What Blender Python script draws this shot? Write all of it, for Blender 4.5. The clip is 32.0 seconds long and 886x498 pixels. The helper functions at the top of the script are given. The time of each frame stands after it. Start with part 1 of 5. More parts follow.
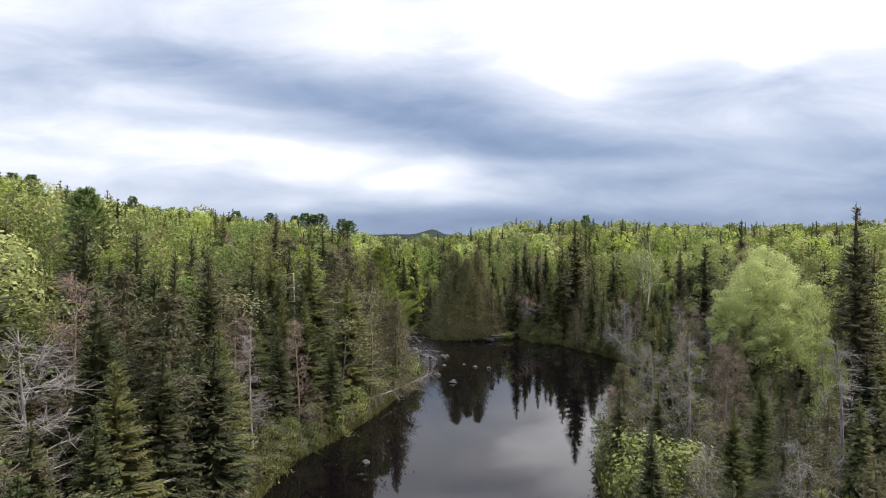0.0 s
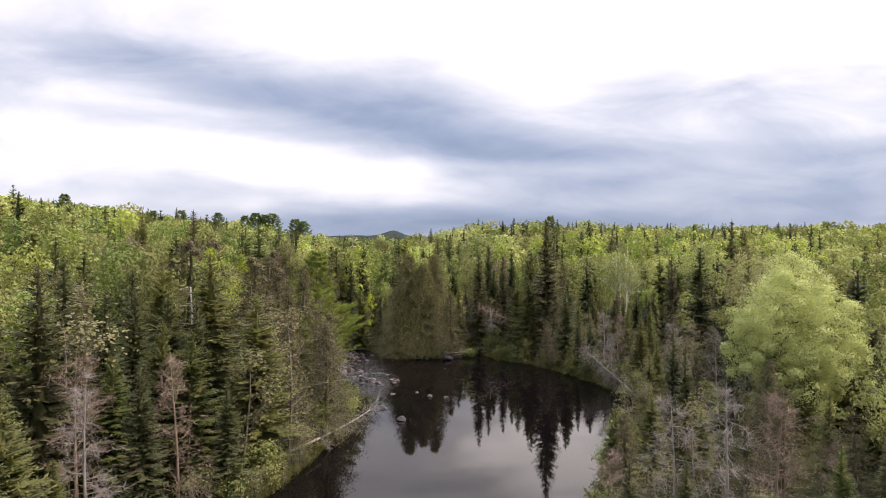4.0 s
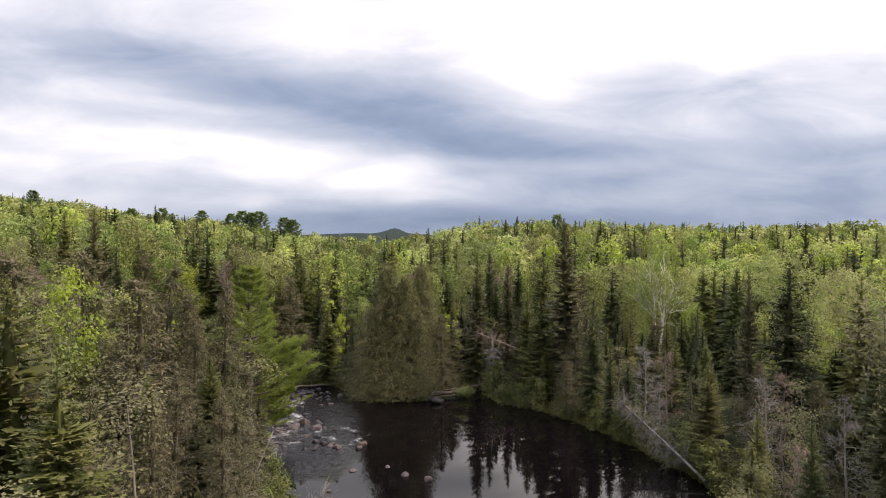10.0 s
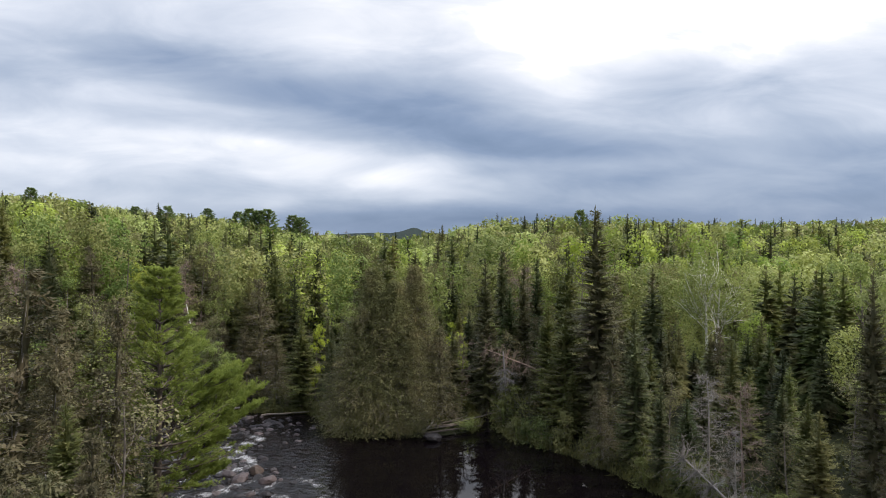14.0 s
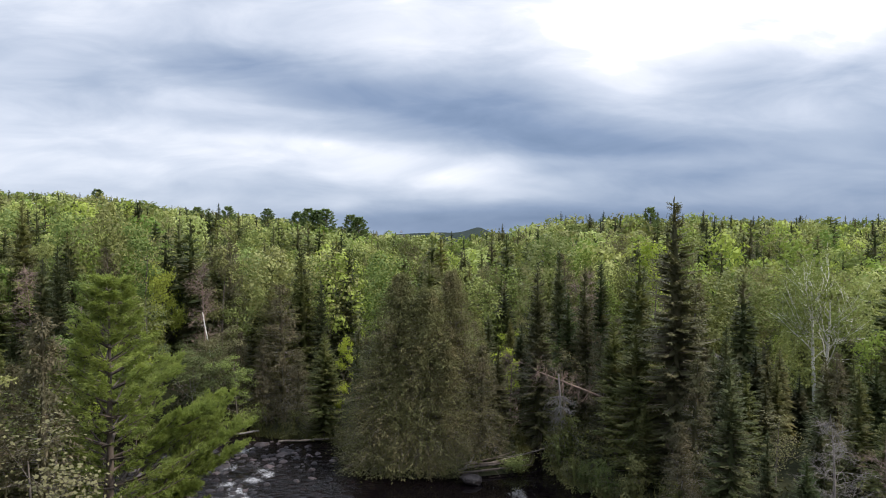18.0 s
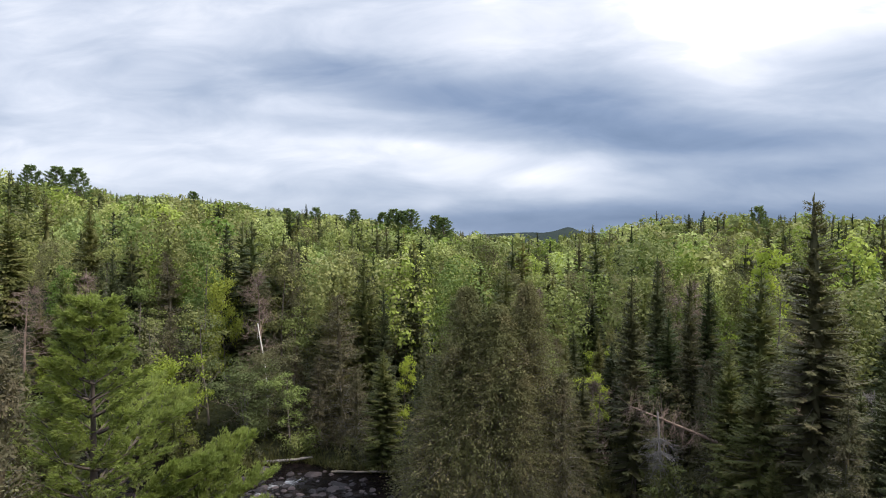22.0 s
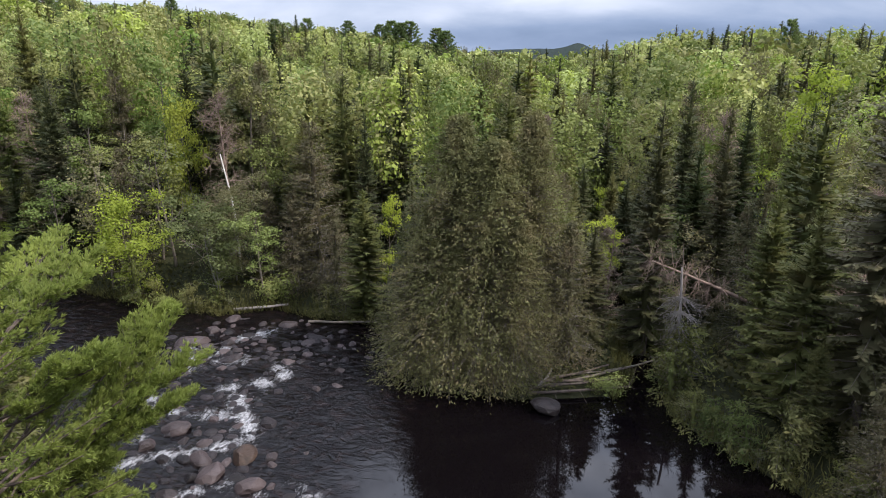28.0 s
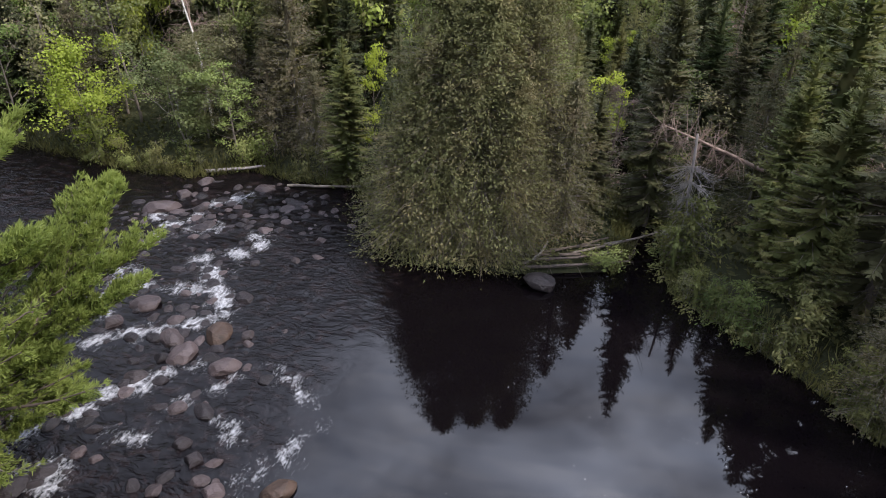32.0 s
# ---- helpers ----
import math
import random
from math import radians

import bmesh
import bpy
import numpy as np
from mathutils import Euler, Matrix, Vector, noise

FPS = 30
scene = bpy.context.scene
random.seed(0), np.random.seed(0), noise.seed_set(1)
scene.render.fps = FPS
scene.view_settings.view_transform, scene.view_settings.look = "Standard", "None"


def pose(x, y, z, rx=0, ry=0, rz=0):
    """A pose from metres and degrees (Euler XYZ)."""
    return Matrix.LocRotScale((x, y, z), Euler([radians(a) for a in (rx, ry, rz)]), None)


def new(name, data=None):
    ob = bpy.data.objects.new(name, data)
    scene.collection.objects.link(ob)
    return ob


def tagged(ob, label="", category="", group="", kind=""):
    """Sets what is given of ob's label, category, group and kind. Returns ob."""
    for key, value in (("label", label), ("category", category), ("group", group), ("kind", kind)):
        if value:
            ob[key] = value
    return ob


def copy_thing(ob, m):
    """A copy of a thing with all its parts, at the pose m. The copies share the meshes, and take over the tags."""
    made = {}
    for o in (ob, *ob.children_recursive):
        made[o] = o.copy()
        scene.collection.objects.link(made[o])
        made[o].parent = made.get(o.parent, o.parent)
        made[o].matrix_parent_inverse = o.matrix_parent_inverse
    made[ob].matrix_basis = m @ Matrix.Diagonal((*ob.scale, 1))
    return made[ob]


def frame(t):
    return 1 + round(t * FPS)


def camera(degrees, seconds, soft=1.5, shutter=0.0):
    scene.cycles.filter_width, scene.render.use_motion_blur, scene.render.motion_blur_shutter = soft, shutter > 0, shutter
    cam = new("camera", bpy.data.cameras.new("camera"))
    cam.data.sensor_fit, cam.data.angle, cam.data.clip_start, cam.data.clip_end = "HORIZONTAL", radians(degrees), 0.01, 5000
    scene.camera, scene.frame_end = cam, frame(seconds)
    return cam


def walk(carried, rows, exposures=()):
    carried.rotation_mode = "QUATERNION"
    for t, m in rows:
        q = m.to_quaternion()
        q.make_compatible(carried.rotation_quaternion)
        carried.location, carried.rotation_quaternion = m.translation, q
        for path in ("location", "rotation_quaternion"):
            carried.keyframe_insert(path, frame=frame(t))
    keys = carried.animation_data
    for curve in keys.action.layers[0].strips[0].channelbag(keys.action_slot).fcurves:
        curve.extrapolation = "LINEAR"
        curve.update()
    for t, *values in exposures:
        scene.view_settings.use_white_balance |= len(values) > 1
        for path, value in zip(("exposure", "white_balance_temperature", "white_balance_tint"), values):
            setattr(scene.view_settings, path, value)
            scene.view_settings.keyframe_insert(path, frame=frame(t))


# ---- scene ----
# ============ camera ============
cam = camera(68.69, 32.0, 1.0)
# seconds, place, then tilt, roll and turn in degrees
PATH = [
    (0, -8.148, -68.532, 15.049, 89.209, -0.119, -0.170),
    (0.5, -8.103, -66.777, 15.021, 89.271, 0.061, -0.934),
    (1, -7.984, -64.997, 14.980, 89.297, 0.058, -1.713),
    (1.5, -7.850, -63.274, 14.937, 89.331, 0.058, -2.503),
    (2, -7.746, -61.609, 14.935, 89.360, -0.037, -3.184),
    (2.5, -7.562, -60.101, 14.934, 89.354, -0.028, -3.622),
    (3, -7.312, -58.574, 15.000, 89.354, 0.003, -3.605),
    (3.5, -7.017, -57.009, 15.108, 89.329, -0.089, -3.540),
    (5.5, -6.089, -50.831, 15.568, 89.292, -0.009, -3.471),
    (6, -5.833, -49.363, 15.646, 89.277, -0.006, -3.433),
    (6.5, -5.560, -47.902, 15.706, 89.257, 0.040, -3.429),
    (7, -5.339, -46.391, 15.794, 89.248, 0.128, -3.425),
    (7.5, -5.088, -44.926, 15.910, 89.237, 0.089, -3.399),
    (8, -4.865, -43.400, 16.016, 89.208, 0.057, -3.393),
    (8.5, -4.710, -41.778, 16.097, 89.200, 0.036, -3.394),
    (9, -4.542, -40.049, 16.158, 89.170, 0.096, -3.385),
    (9.5, -4.375, -38.260, 16.203, 89.138, 0.045, -3.390),
    (10, -4.141, -36.408, 16.230, 89.104, -0.036, -3.360),
    (10.5, -3.807, -34.502, 16.180, 89.114, -0.052, -3.335),
    (11, -3.435, -32.571, 16.089, 89.093, -0.135, -3.283),
    (11.5, -3.133, -30.720, 16.011, 89.096, -0.101, -3.258),
    (12, -2.831, -28.999, 15.944, 89.064, -0.149, -3.214),
    (12.5, -2.505, -27.391, 15.864, 89.075, -0.134, -2.963),
    (13, -2.176, -25.788, 15.770, 89.048, -0.124, -2.588),
    (13.5, -1.885, -24.201, 15.708, 89.058, -0.146, -2.100),
    (14, -1.550, -22.710, 15.684, 89.067, -0.214, -1.591),
    (14.5, -1.211, -21.343, 15.671, 89.065, -0.269, -1.026),
    (16.5, -0.121, -16.949, 15.681, 89.104, -0.561, 1.776),
    (17, 0.027, -15.900, 15.703, 89.089, -0.464, 2.567),
    (17.5, 0.126, -14.925, 15.713, 89.074, -0.407, 3.325),
    (18, 0.240, -13.915, 15.704, 89.060, -0.341, 4.115),
    (18.5, 0.317, -12.914, 15.717, 89.074, -0.320, 4.910),
    (19, 0.406, -11.964, 15.749, 89.070, -0.305, 5.759),
    (19.5, 0.504, -11.025, 15.812, 89.049, -0.300, 6.821),
    (20, 0.546, -10.116, 15.879, 89.051, -0.291, 7.975),
    (20.5, 0.621, -9.326, 15.928, 89.061, -0.281, 9.057),
    (21, 0.679, -8.602, 15.951, 89.091, -0.270, 10.098),
    (21.5, 0.713, -7.801, 16.024, 89.097, -0.264, 11.139),
    (22, 0.690, -7.066, 16.123, 89.087, -0.269, 11.963),
    (22.5, 0.670, -6.371, 16.271, 89.096, -0.221, 12.140),
    (23, 0.610, -5.708, 16.325, 89.072, -0.208, 12.168),
    (23.5, 0.606, -5.096, 16.363, 88.530, -0.177, 12.198),
    (24, 0.559, -4.370, 16.367, 87.090, -0.082, 12.212),
    (24.5, 0.474, -3.679, 16.389, 85.408, -0.052, 12.210),
    (25, 0.428, -3.031, 16.357, 83.688, -0.068, 12.220),
    (25.5, 0.383, -2.472, 16.335, 81.929, -0.129, 12.245),
    (27.5, 0.109, -0.540, 16.139, 75.069, 0.020, 12.243),
    (28, 0.006, -0.005, 16.013, 73.334, 0.081, 12.248),
    (28.5, -0.105, 0.391, 16.031, 71.517, 0.355, 12.109),
    (29, -0.187, 0.801, 15.969, 69.824, 0.607, 12.032),
    (29.5, -0.347, 1.175, 15.881, 68.143, 0.774, 11.802),
    (30, -0.381, 1.590, 15.816, 66.476, 0.864, 11.722),
    (30.5, -0.510, 1.944, 15.780, 64.845, 0.994, 11.466),
    (31, -0.544, 2.255, 15.745, 63.270, 1.087, 11.328),
    (31.5, -0.511, 2.548, 15.680, 61.807, 1.151, 11.339),
    (32, -0.499, 2.853, 15.621, 60.300, 1.057, 11.266),
]
EXPOSURES = [(0, 0.30, 6500, 14), (1.5, 0.40, 6900, 17), (3, 0.48, 7150, 20), (9, 0.36, 7150, 19), (11, 0.22, 6850, 16), (13, 0.10, 6600, 12),
             (16, 0.08, 6350, 12), (24, 0.13, 6350, 13), (28, 0.36, 6250, 16), (32, 0.46, 6150, 18)]
walk(cam, [(t, pose(x, y, z, 0, 0, turn) @ pose(0, 0, 0, tilt) @ pose(0, 0, 0, 0, 0, roll))
           for t, x, y, z, tilt, roll, turn in PATH], EXPOSURES)

# ============ sky and sun ============
SUN_ELEVATION, SUN_TURN = 47.0, 98.0       # degrees above the horizon; degrees from +y towards +x

OVERHEAD, FRONT_GLOW = 1.45, 4.2
# cloud banks: across, up, lean in degrees, half breadth, half height, lighter (+) or darker (-)
BANKS = [(-0.36, 0.205, -7, 0.24, 0.009, 0.07), (-0.62, 0.138, -4, 0.22, 0.008, -0.08), (-0.30, 0.146, -6, 0.16, 0.007, 0.07), (0.02, 0.064, 1, 0.10, 0.006, 0.08), (0.72, 0.180, 4, 0.16, 0.010, 0.08), (0.62, 0.066, 2, 0.20, 0.009, -0.08),
         (0.560, 0.398, -2, 0.430, 0.080, 0.34), (0.211, 0.275, -50, 0.065, 0.061, 0.2), (0.430, 0.330, 0, 0.262, 0.036, 0.12), (-0.482, 0.34, -3, 0.366, 0.052, 0.04), (-0.506, 0.268, -6, 0.288, 0.03, -0.13),
         (-0.206, 0.234, -12, 0.244, 0.035, -0.2), (0.053, 0.172, -12, 0.227, 0.037, -0.26), (0.256, 0.139, -4, 0.192, 0.023, -0.1), (0.565, 0.137, 0, 0.288, 0.034, -0.23), (0.519, 0.244, 3, 0.227, 0.039, -0.14),
         (0.547, 0.195, 4, 0.131, 0.012, 0.07), (-0.506, 0.167, -9, 0.288, 0.021, 0.10), (-0.172, 0.118, -9, 0.209, 0.015, 0.05), (-0.086, 0.087, -2, 0.113, 0.012, 0.10), (-0.206, 0.056, 0, 0.026, 0.007, 0.12),
         (0.158, 0.118, 0, 0.131, 0.008, 0.08), (-0.449, 0.088, 0, 0.192, 0.017, -0.1), (0.101, 0.096, 3, 0.039, 0.009, -0.12), (0.301, 0.086, 5, 0.096, 0.013, -0.19), (0.686, 0.088, 2, 0.139, 0.016, -0.08),
         (0.418, 0.06, 2, 0.122, 0.009, 0.06), (-0.06, 0.024, 0, 0.330, 0.020, -0.36), (0.473, 0.029, 0, 0.436, 0.034, -0.34), (-0.138, 0.058, 0, 0.166, 0.009, -0.02), (-0.844, 0.25, -5, 0.288, 0.044, -0.06),
         (-0.883, 0.159, -5, 0.305, 0.035, 0.1), (-0.883, 0.316, 0, 0.262, 0.044, 0.05), (1.089, 0.205, 0, 0.262, 0.052, -0.08), (1.04, 0.085, 0, 0.262, 0.035, -0.2)]


def nodes_of(tree):
    def add(kind, **props):
        n = tree.nodes.new(kind)
        for k, v in props.items():
            n.inputs[k].default_value = v
        return n
    return add, tree.links.new


def math_node(tree, op, a, b=None, clamp=False):
    n = tree.nodes.new("ShaderNodeMath")
    n.operation, n.use_clamp = op, clamp
    for i, v in enumerate((a, b)):
        if v is None:
            continue
        if isinstance(v, (int, float)):
            n.inputs[i].default_value = v
        else:
            tree.links.new(v, n.inputs[i])
    return n.outputs[0]


def ramp_node(tree, fac, stops):
    n = tree.nodes.new("ShaderNodeValToRGB")
    el = n.color_ramp.elements
    while len(el) < len(stops):
        el.new(0.5)
    for e, (p, col) in zip(el, stops):
        e.position, e.color = p, (*col, 1)
    tree.links.new(fac, n.inputs[0])
    return n.outputs[0]


def mix_node(tree, fac, a, b, blend="MIX"):
    n = tree.nodes.new("ShaderNodeMix")
    n.data_type, n.blend_type = "RGBA", blend
    for i, v in ((0, fac), (6, a), (7, b)):
        if isinstance(v, (int, float)):
            n.inputs[i].default_value = v
        elif isinstance(v, tuple):
            n.inputs[i].default_value = (*v, 1)
        else:
            tree.links.new(v, n.inputs[i])
    return n.outputs[2]


def noise_node(tree, vector, scale, detail=3.0, rough=0.5, distortion=0.0):
    n = tree.nodes.new("ShaderNodeTexNoise")
    n.inputs["Scale"].default_value, n.inputs["Detail"].default_value = scale, detail
    n.inputs["Roughness"].default_value, n.inputs["Distortion"].default_value = rough, distortion
    if vector is not None:
        tree.links.new(vector, n.inputs["Vector"])
    return n.outputs["Fac"]


def mapped(tree, vector, scale=(1, 1, 1), turn=(0, 0, 0), shift=(0, 0, 0)):
    n = tree.nodes.new("ShaderNodeMapping")
    n.inputs["Scale"].default_value, n.inputs["Location"].default_value = scale, shift
    n.inputs["Rotation"].default_value = [radians(a) for a in turn]
    tree.links.new(vector, n.inputs["Vector"])
    return n.outputs[0]


def make_world():
    world = bpy.data.worlds.new("sky")
    scene.world = world
    world.use_nodes = True
    t = world.node_tree
    t.nodes.clear()
    add, link = nodes_of(t)
    out, bg = add("ShaderNodeOutputWorld"), add("ShaderNodeBackground")
    sky = add("ShaderNodeTexSky")
    sky.sky_type, sky.sun_disc = "NISHITA", False
    sky.sun_elevation, sky.sun_rotation = radians(SUN_ELEVATION), radians(SUN_TURN)
    way = add("ShaderNodeTexCoord").outputs["Generated"]
    split = add("ShaderNodeSeparateXYZ")
    link(way, split.inputs[0])
    # across and up, as seen looking up the river; cloud banks are soft ovals in these two
    ahead = math_node(t, "MAXIMUM", split.outputs[1], 0.06)
    plane = add("ShaderNodeCombineXYZ")
    link(math_node(t, "DIVIDE", split.outputs[0], ahead), plane.inputs[0])
    link(math_node(t, "DIVIDE", split.outputs[2], ahead), plane.inputs[1])
    streak = mapped(t, plane.outputs[0], (1.0, 3.2, 1), (0, 0, 8))
    warp = add("ShaderNodeTexNoise", Scale=3.2, Detail=5.0, Roughness=0.55)
    link(streak, warp.inputs["Vector"])
    push = add("ShaderNodeVectorMath")
    push.operation = "MULTIPLY_ADD"
    link(warp.outputs["Color"], push.inputs[0])
    push.inputs[1].default_value = (0.15, 0.050, 0)
    link(plane.outputs[0], push.inputs[2])
    bent = add("ShaderNodeSeparateXYZ")
    link(push.outputs[0], bent.inputs[0])
    tone = None
    for cu, cv, lean, su, sv, amount in BANKS:
        c, sn = math.cos(radians(lean)), math.sin(radians(lean))
        du = math_node(t, "SUBTRACT", bent.outputs[0], cu + 0.075)
        dv = math_node(t, "SUBTRACT", bent.outputs[1], cv + 0.025)
        p = math_node(t, "MULTIPLY", math_node(t, "ADD", math_node(t, "MULTIPLY", du, c), math_node(t, "MULTIPLY", dv, sn)), 1 / su)
        q = math_node(t, "MULTIPLY", math_node(t, "SUBTRACT", math_node(t, "MULTIPLY", dv, c), math_node(t, "MULTIPLY", du, sn)), 1 / sv)
        r = math_node(t, "ADD", math_node(t, "MULTIPLY", p, p), math_node(t, "MULTIPLY", q, q))
        g = math_node(t, "MULTIPLY", math_node(t, "POWER", 2.718, math_node(t, "MULTIPLY", r, -0.5)), amount)
        tone = g if tone is None else math_node(t, "ADD", tone, g)
    fine = noise_node(t, mapped(t, plane.outputs[0], (1.0, 3.6, 1), (0, 0, 9), (3.1, 0, 0)), 4.2, 6.0, 0.54, 0.5)
    wide = noise_node(t, mapped(t, way, (1.2, 1.2, 3.0)), 2.0, 4.0, 0.5)
    tone = math_node(t, "ADD", tone, math_node(t, "ADD", math_node(t, "MULTIPLY", math_node(t, "SUBTRACT", fine, 0.5), 0.58), math_node(t, "MULTIPLY", math_node(t, "SUBTRACT", wide, 0.5), 0.30)))
    tone = math_node(t, "ADD", tone, 0.66, clamp=True)
    cloud = ramp_node(t, tone, [(0.0, (0.15, 0.225, 0.36)), (0.25, (0.26, 0.345, 0.50)), (0.5, (0.46, 0.54, 0.67)),
                                (0.72, (0.72, 0.78, 0.88)), (0.86, (0.95, 0.98, 1.03)), (1.0, (1.7, 1.72, 1.75))])
    # the cloud is thinnest, and so brightest, overhead
    over = math_node(t, "MULTIPLY", math_node(t, "SUBTRACT", split.outputs[2], 0.36), 2.6, clamp=True)
    roll = noise_node(t, mapped(t, way, (1, 1.6, 1.6)), 3.0, 6.0, 0.58, 0.6)
    roll = math_node(t, "MULTIPLY", math_node(t, "SUBTRACT", roll, 0.27), 4.4)
    over = math_node(t, "MULTIPLY", over, math_node(t, "MAXIMUM", roll, 0.12))
    # a glow added high ahead, apart from the sun, to brighten the pool's reflection
    glow_way = add("ShaderNodeVectorMath")
    glow_way.operation = "DOT_PRODUCT"
    link(way, glow_way.inputs[0])
    glow_way.inputs[1].default_value = Vector((0.30, 0.72, 0.63)).normalized()
    shine = math_node(t, "POWER", math_node(t, "MAXIMUM", glow_way.outputs["Value"], 0.0), 5.0)
    bright = math_node(t, "ADD", math_node(t, "MULTIPLY", over, math_node(t, "ADD", math_node(t, "MULTIPLY", shine, FRONT_GLOW), OVERHEAD)), 1.0)
    lit = add("ShaderNodeVectorMath")
    lit.operation = "SCALE"
    link(cloud, lit.inputs[0])
    link(bright, lit.inputs["Scale"])
    scaled = mix_node(t, 1.0, sky.outputs[0], (0.10, 0.10, 0.10), "MULTIPLY")
    link(mix_node(t, 0.92, scaled, lit.outputs[0]), bg.inputs["Color"])
    bg.inputs["Strength"].default_value = 1.0
    link(bg.outputs[0], out.inputs[0])


make_world()
lamp = bpy.data.lights.new("sun", "SUN")
lamp.energy, lamp.angle, lamp.color = 4.9, radians(4.0), (1.0, 0.93, 0.80)
sun_ob = new("sun", lamp)
sun_ob.matrix_world = pose(0, 0, 60, 0, 0, -SUN_TURN) @ pose(0, 0, 0, -(90 - SUN_ELEVATION))

# ============ materials ============


def material(name, build):
    m = bpy.data.materials.new(name)
    m.use_nodes = True
    t = m.node_tree
    t.nodes.clear()
    build(t, t.nodes.new("ShaderNodeOutputMaterial"))
    return m


def leaf_material(name, dark, light, translucent=0.45, gloss=0.12, patch=None, vary=1.0):
    """Foliage: differs from tree to tree, from clump to clump and from leaf to leaf; lets light through."""
    def build(t, out):
        add, link = nodes_of(t)
        info, geo = add("ShaderNodeObjectInfo"), add("ShaderNodeNewGeometry")
        where = add("ShaderNodeTexCoord").outputs["Object"]
        clump, stand = noise_node(t, where, 0.9, 2.0), noise_node(t, where, 0.21, 2.0)
        f = math_node(t, "ADD", math_node(t, "ADD", 0.10, math_node(t, "MULTIPLY", geo.outputs["Random Per Island"], 0.10)),
                      math_node(t, "ADD", math_node(t, "MULTIPLY", info.outputs["Random"], 0.35),
                                math_node(t, "MULTIPLY", math_node(t, "SUBTRACT", clump, 0.45), 0.55)))
        f = math_node(t, "ADD", f, math_node(t, "MULTIPLY", math_node(t, "SUBTRACT", stand, 0.5), 0.8), clamp=True)
        # in the massed woods each tree carries its own number
        own = add("ShaderNodeAttribute")
        own.attribute_name = "tree"
        f = math_node(t, "ADD", f, math_node(t, "MULTIPLY", own.outputs["Fac"], 1.15))
        f = math_node(t, "SUBTRACT", f, math_node(t, "MULTIPLY", math_node(t, "GREATER_THAN", own.outputs["Fac"], 0.0), 0.56), clamp=True)
        col = mix_node(t, f, dark, light)
        hue = math_node(t, "FRACT", math_node(t, "MULTIPLY", math_node(t, "ADD", own.outputs["Fac"], info.outputs["Random"]), 7.31))
        lum = tuple(0.5 * (a + b) for a, b in zip(dark, light))
        col = mix_node(t, math_node(t, "MULTIPLY", math_node(t, "SUBTRACT", hue, 0.62), 1.2 * vary, clamp=True), col, (lum[1] * 0.86, lum[1] * 0.74, lum[1] * 0.36))
        col = mix_node(t, math_node(t, "MULTIPLY", math_node(t, "SUBTRACT", 0.34, hue), 1.4 * vary, clamp=True), col, (lum[1] * 0.50, lum[1] * 0.80, lum[1] * 0.22))
        if patch:
            spot = noise_node(t, where, 0.45, 3.0, 0.6)
            k = math_node(t, "MULTIPLY", math_node(t, "SUBTRACT", spot, 0.5), 5.0, clamp=True)
            col = mix_node(t, math_node(t, "MULTIPLY", k, 0.75), col, patch)
        p, tr, mx = add("ShaderNodeBsdfPrincipled", Roughness=0.7), add("ShaderNodeBsdfTranslucent"), add("ShaderNodeMixShader")
        p.inputs["Specular IOR Level"].default_value = gloss
        link(col, p.inputs["Base Color"])
        link(mix_node(t, 1.0, col, (1.22, 1.27, 0.84), "MULTIPLY"), tr.inputs["Color"])
        mx.inputs[0].default_value = translucent
        link(p.outputs[0], mx.inputs[1])
        link(tr.outputs[0], mx.inputs[2])
        link(mx.outputs[0], out.inputs[0])
    return material(name, build)


def bark_material(name, dark, light, scale=5.0, stretch=0.25, rough=0.85):
    def build(t, out):
        add, link = nodes_of(t)
        where = add("ShaderNodeTexCoord").outputs["Object"]
        n1, n2 = noise_node(t, mapped(t, where, (1, 1, stretch)), scale, 5.0, 0.65), noise_node(t, where, 0.7, 3.0)
        f = math_node(t, "ADD", math_node(t, "MULTIPLY", n1, 0.8), math_node(t, "MULTIPLY", math_node(t, "SUBTRACT", n2, 0.4), 0.6), clamp=True)
        p, b = add("ShaderNodeBsdfPrincipled", Roughness=rough), add("ShaderNodeBump", Strength=0.5, Distance=0.03)
        link(ramp_node(t, f, [(0.25, dark), (0.7, light)]), p.inputs["Base Color"])
        link(n1, b.inputs["Height"])
        link(b.outputs[0], p.inputs["Normal"])
        link(p.outputs[0], out.inputs[0])
    return material(name, build)


M_SPRUCE = leaf_material("spruce_needles", (0.027, 0.035, 0.017), (0.122, 0.134, 0.056), 0.25, patch=(0.125, 0.105, 0.058))
M_OLDSPRUCE = leaf_material("old_spruce_needles", (0.042, 0.042, 0.024), (0.150, 0.142, 0.072), 0.25, patch=(0.135, 0.108, 0.066))
M_FIR = leaf_material("fir_needles", (0.044, 0.056, 0.019), (0.205, 0.212, 0.068), 0.30, patch=(0.17, 0.145, 0.062))
M_CEDAR = leaf_material("cedar_sprays", (0.064, 0.064, 0.027), (0.215, 0.210, 0.090), 0.32, patch=(0.190, 0.145, 0.085), vary=0.4)
M_GREYCEDAR = leaf_material("grey_cedar_sprays", (0.050, 0.046, 0.027), (0.160, 0.145, 0.080), 0.30, patch=(0.150, 0.112, 0.078), vary=0.5)
M_PINE = leaf_material("pine_needles", (0.058, 0.084, 0.022), (0.285, 0.330, 0.082), 0.44, vary=0.0)
# ridge pines' green, brightened to put distance haze into the colour
M_HAZEPINE = leaf_material("hazed_pine_needles", (0.065, 0.095, 0.042), (0.200, 0.255, 0.100), 0.36, vary=0.3)
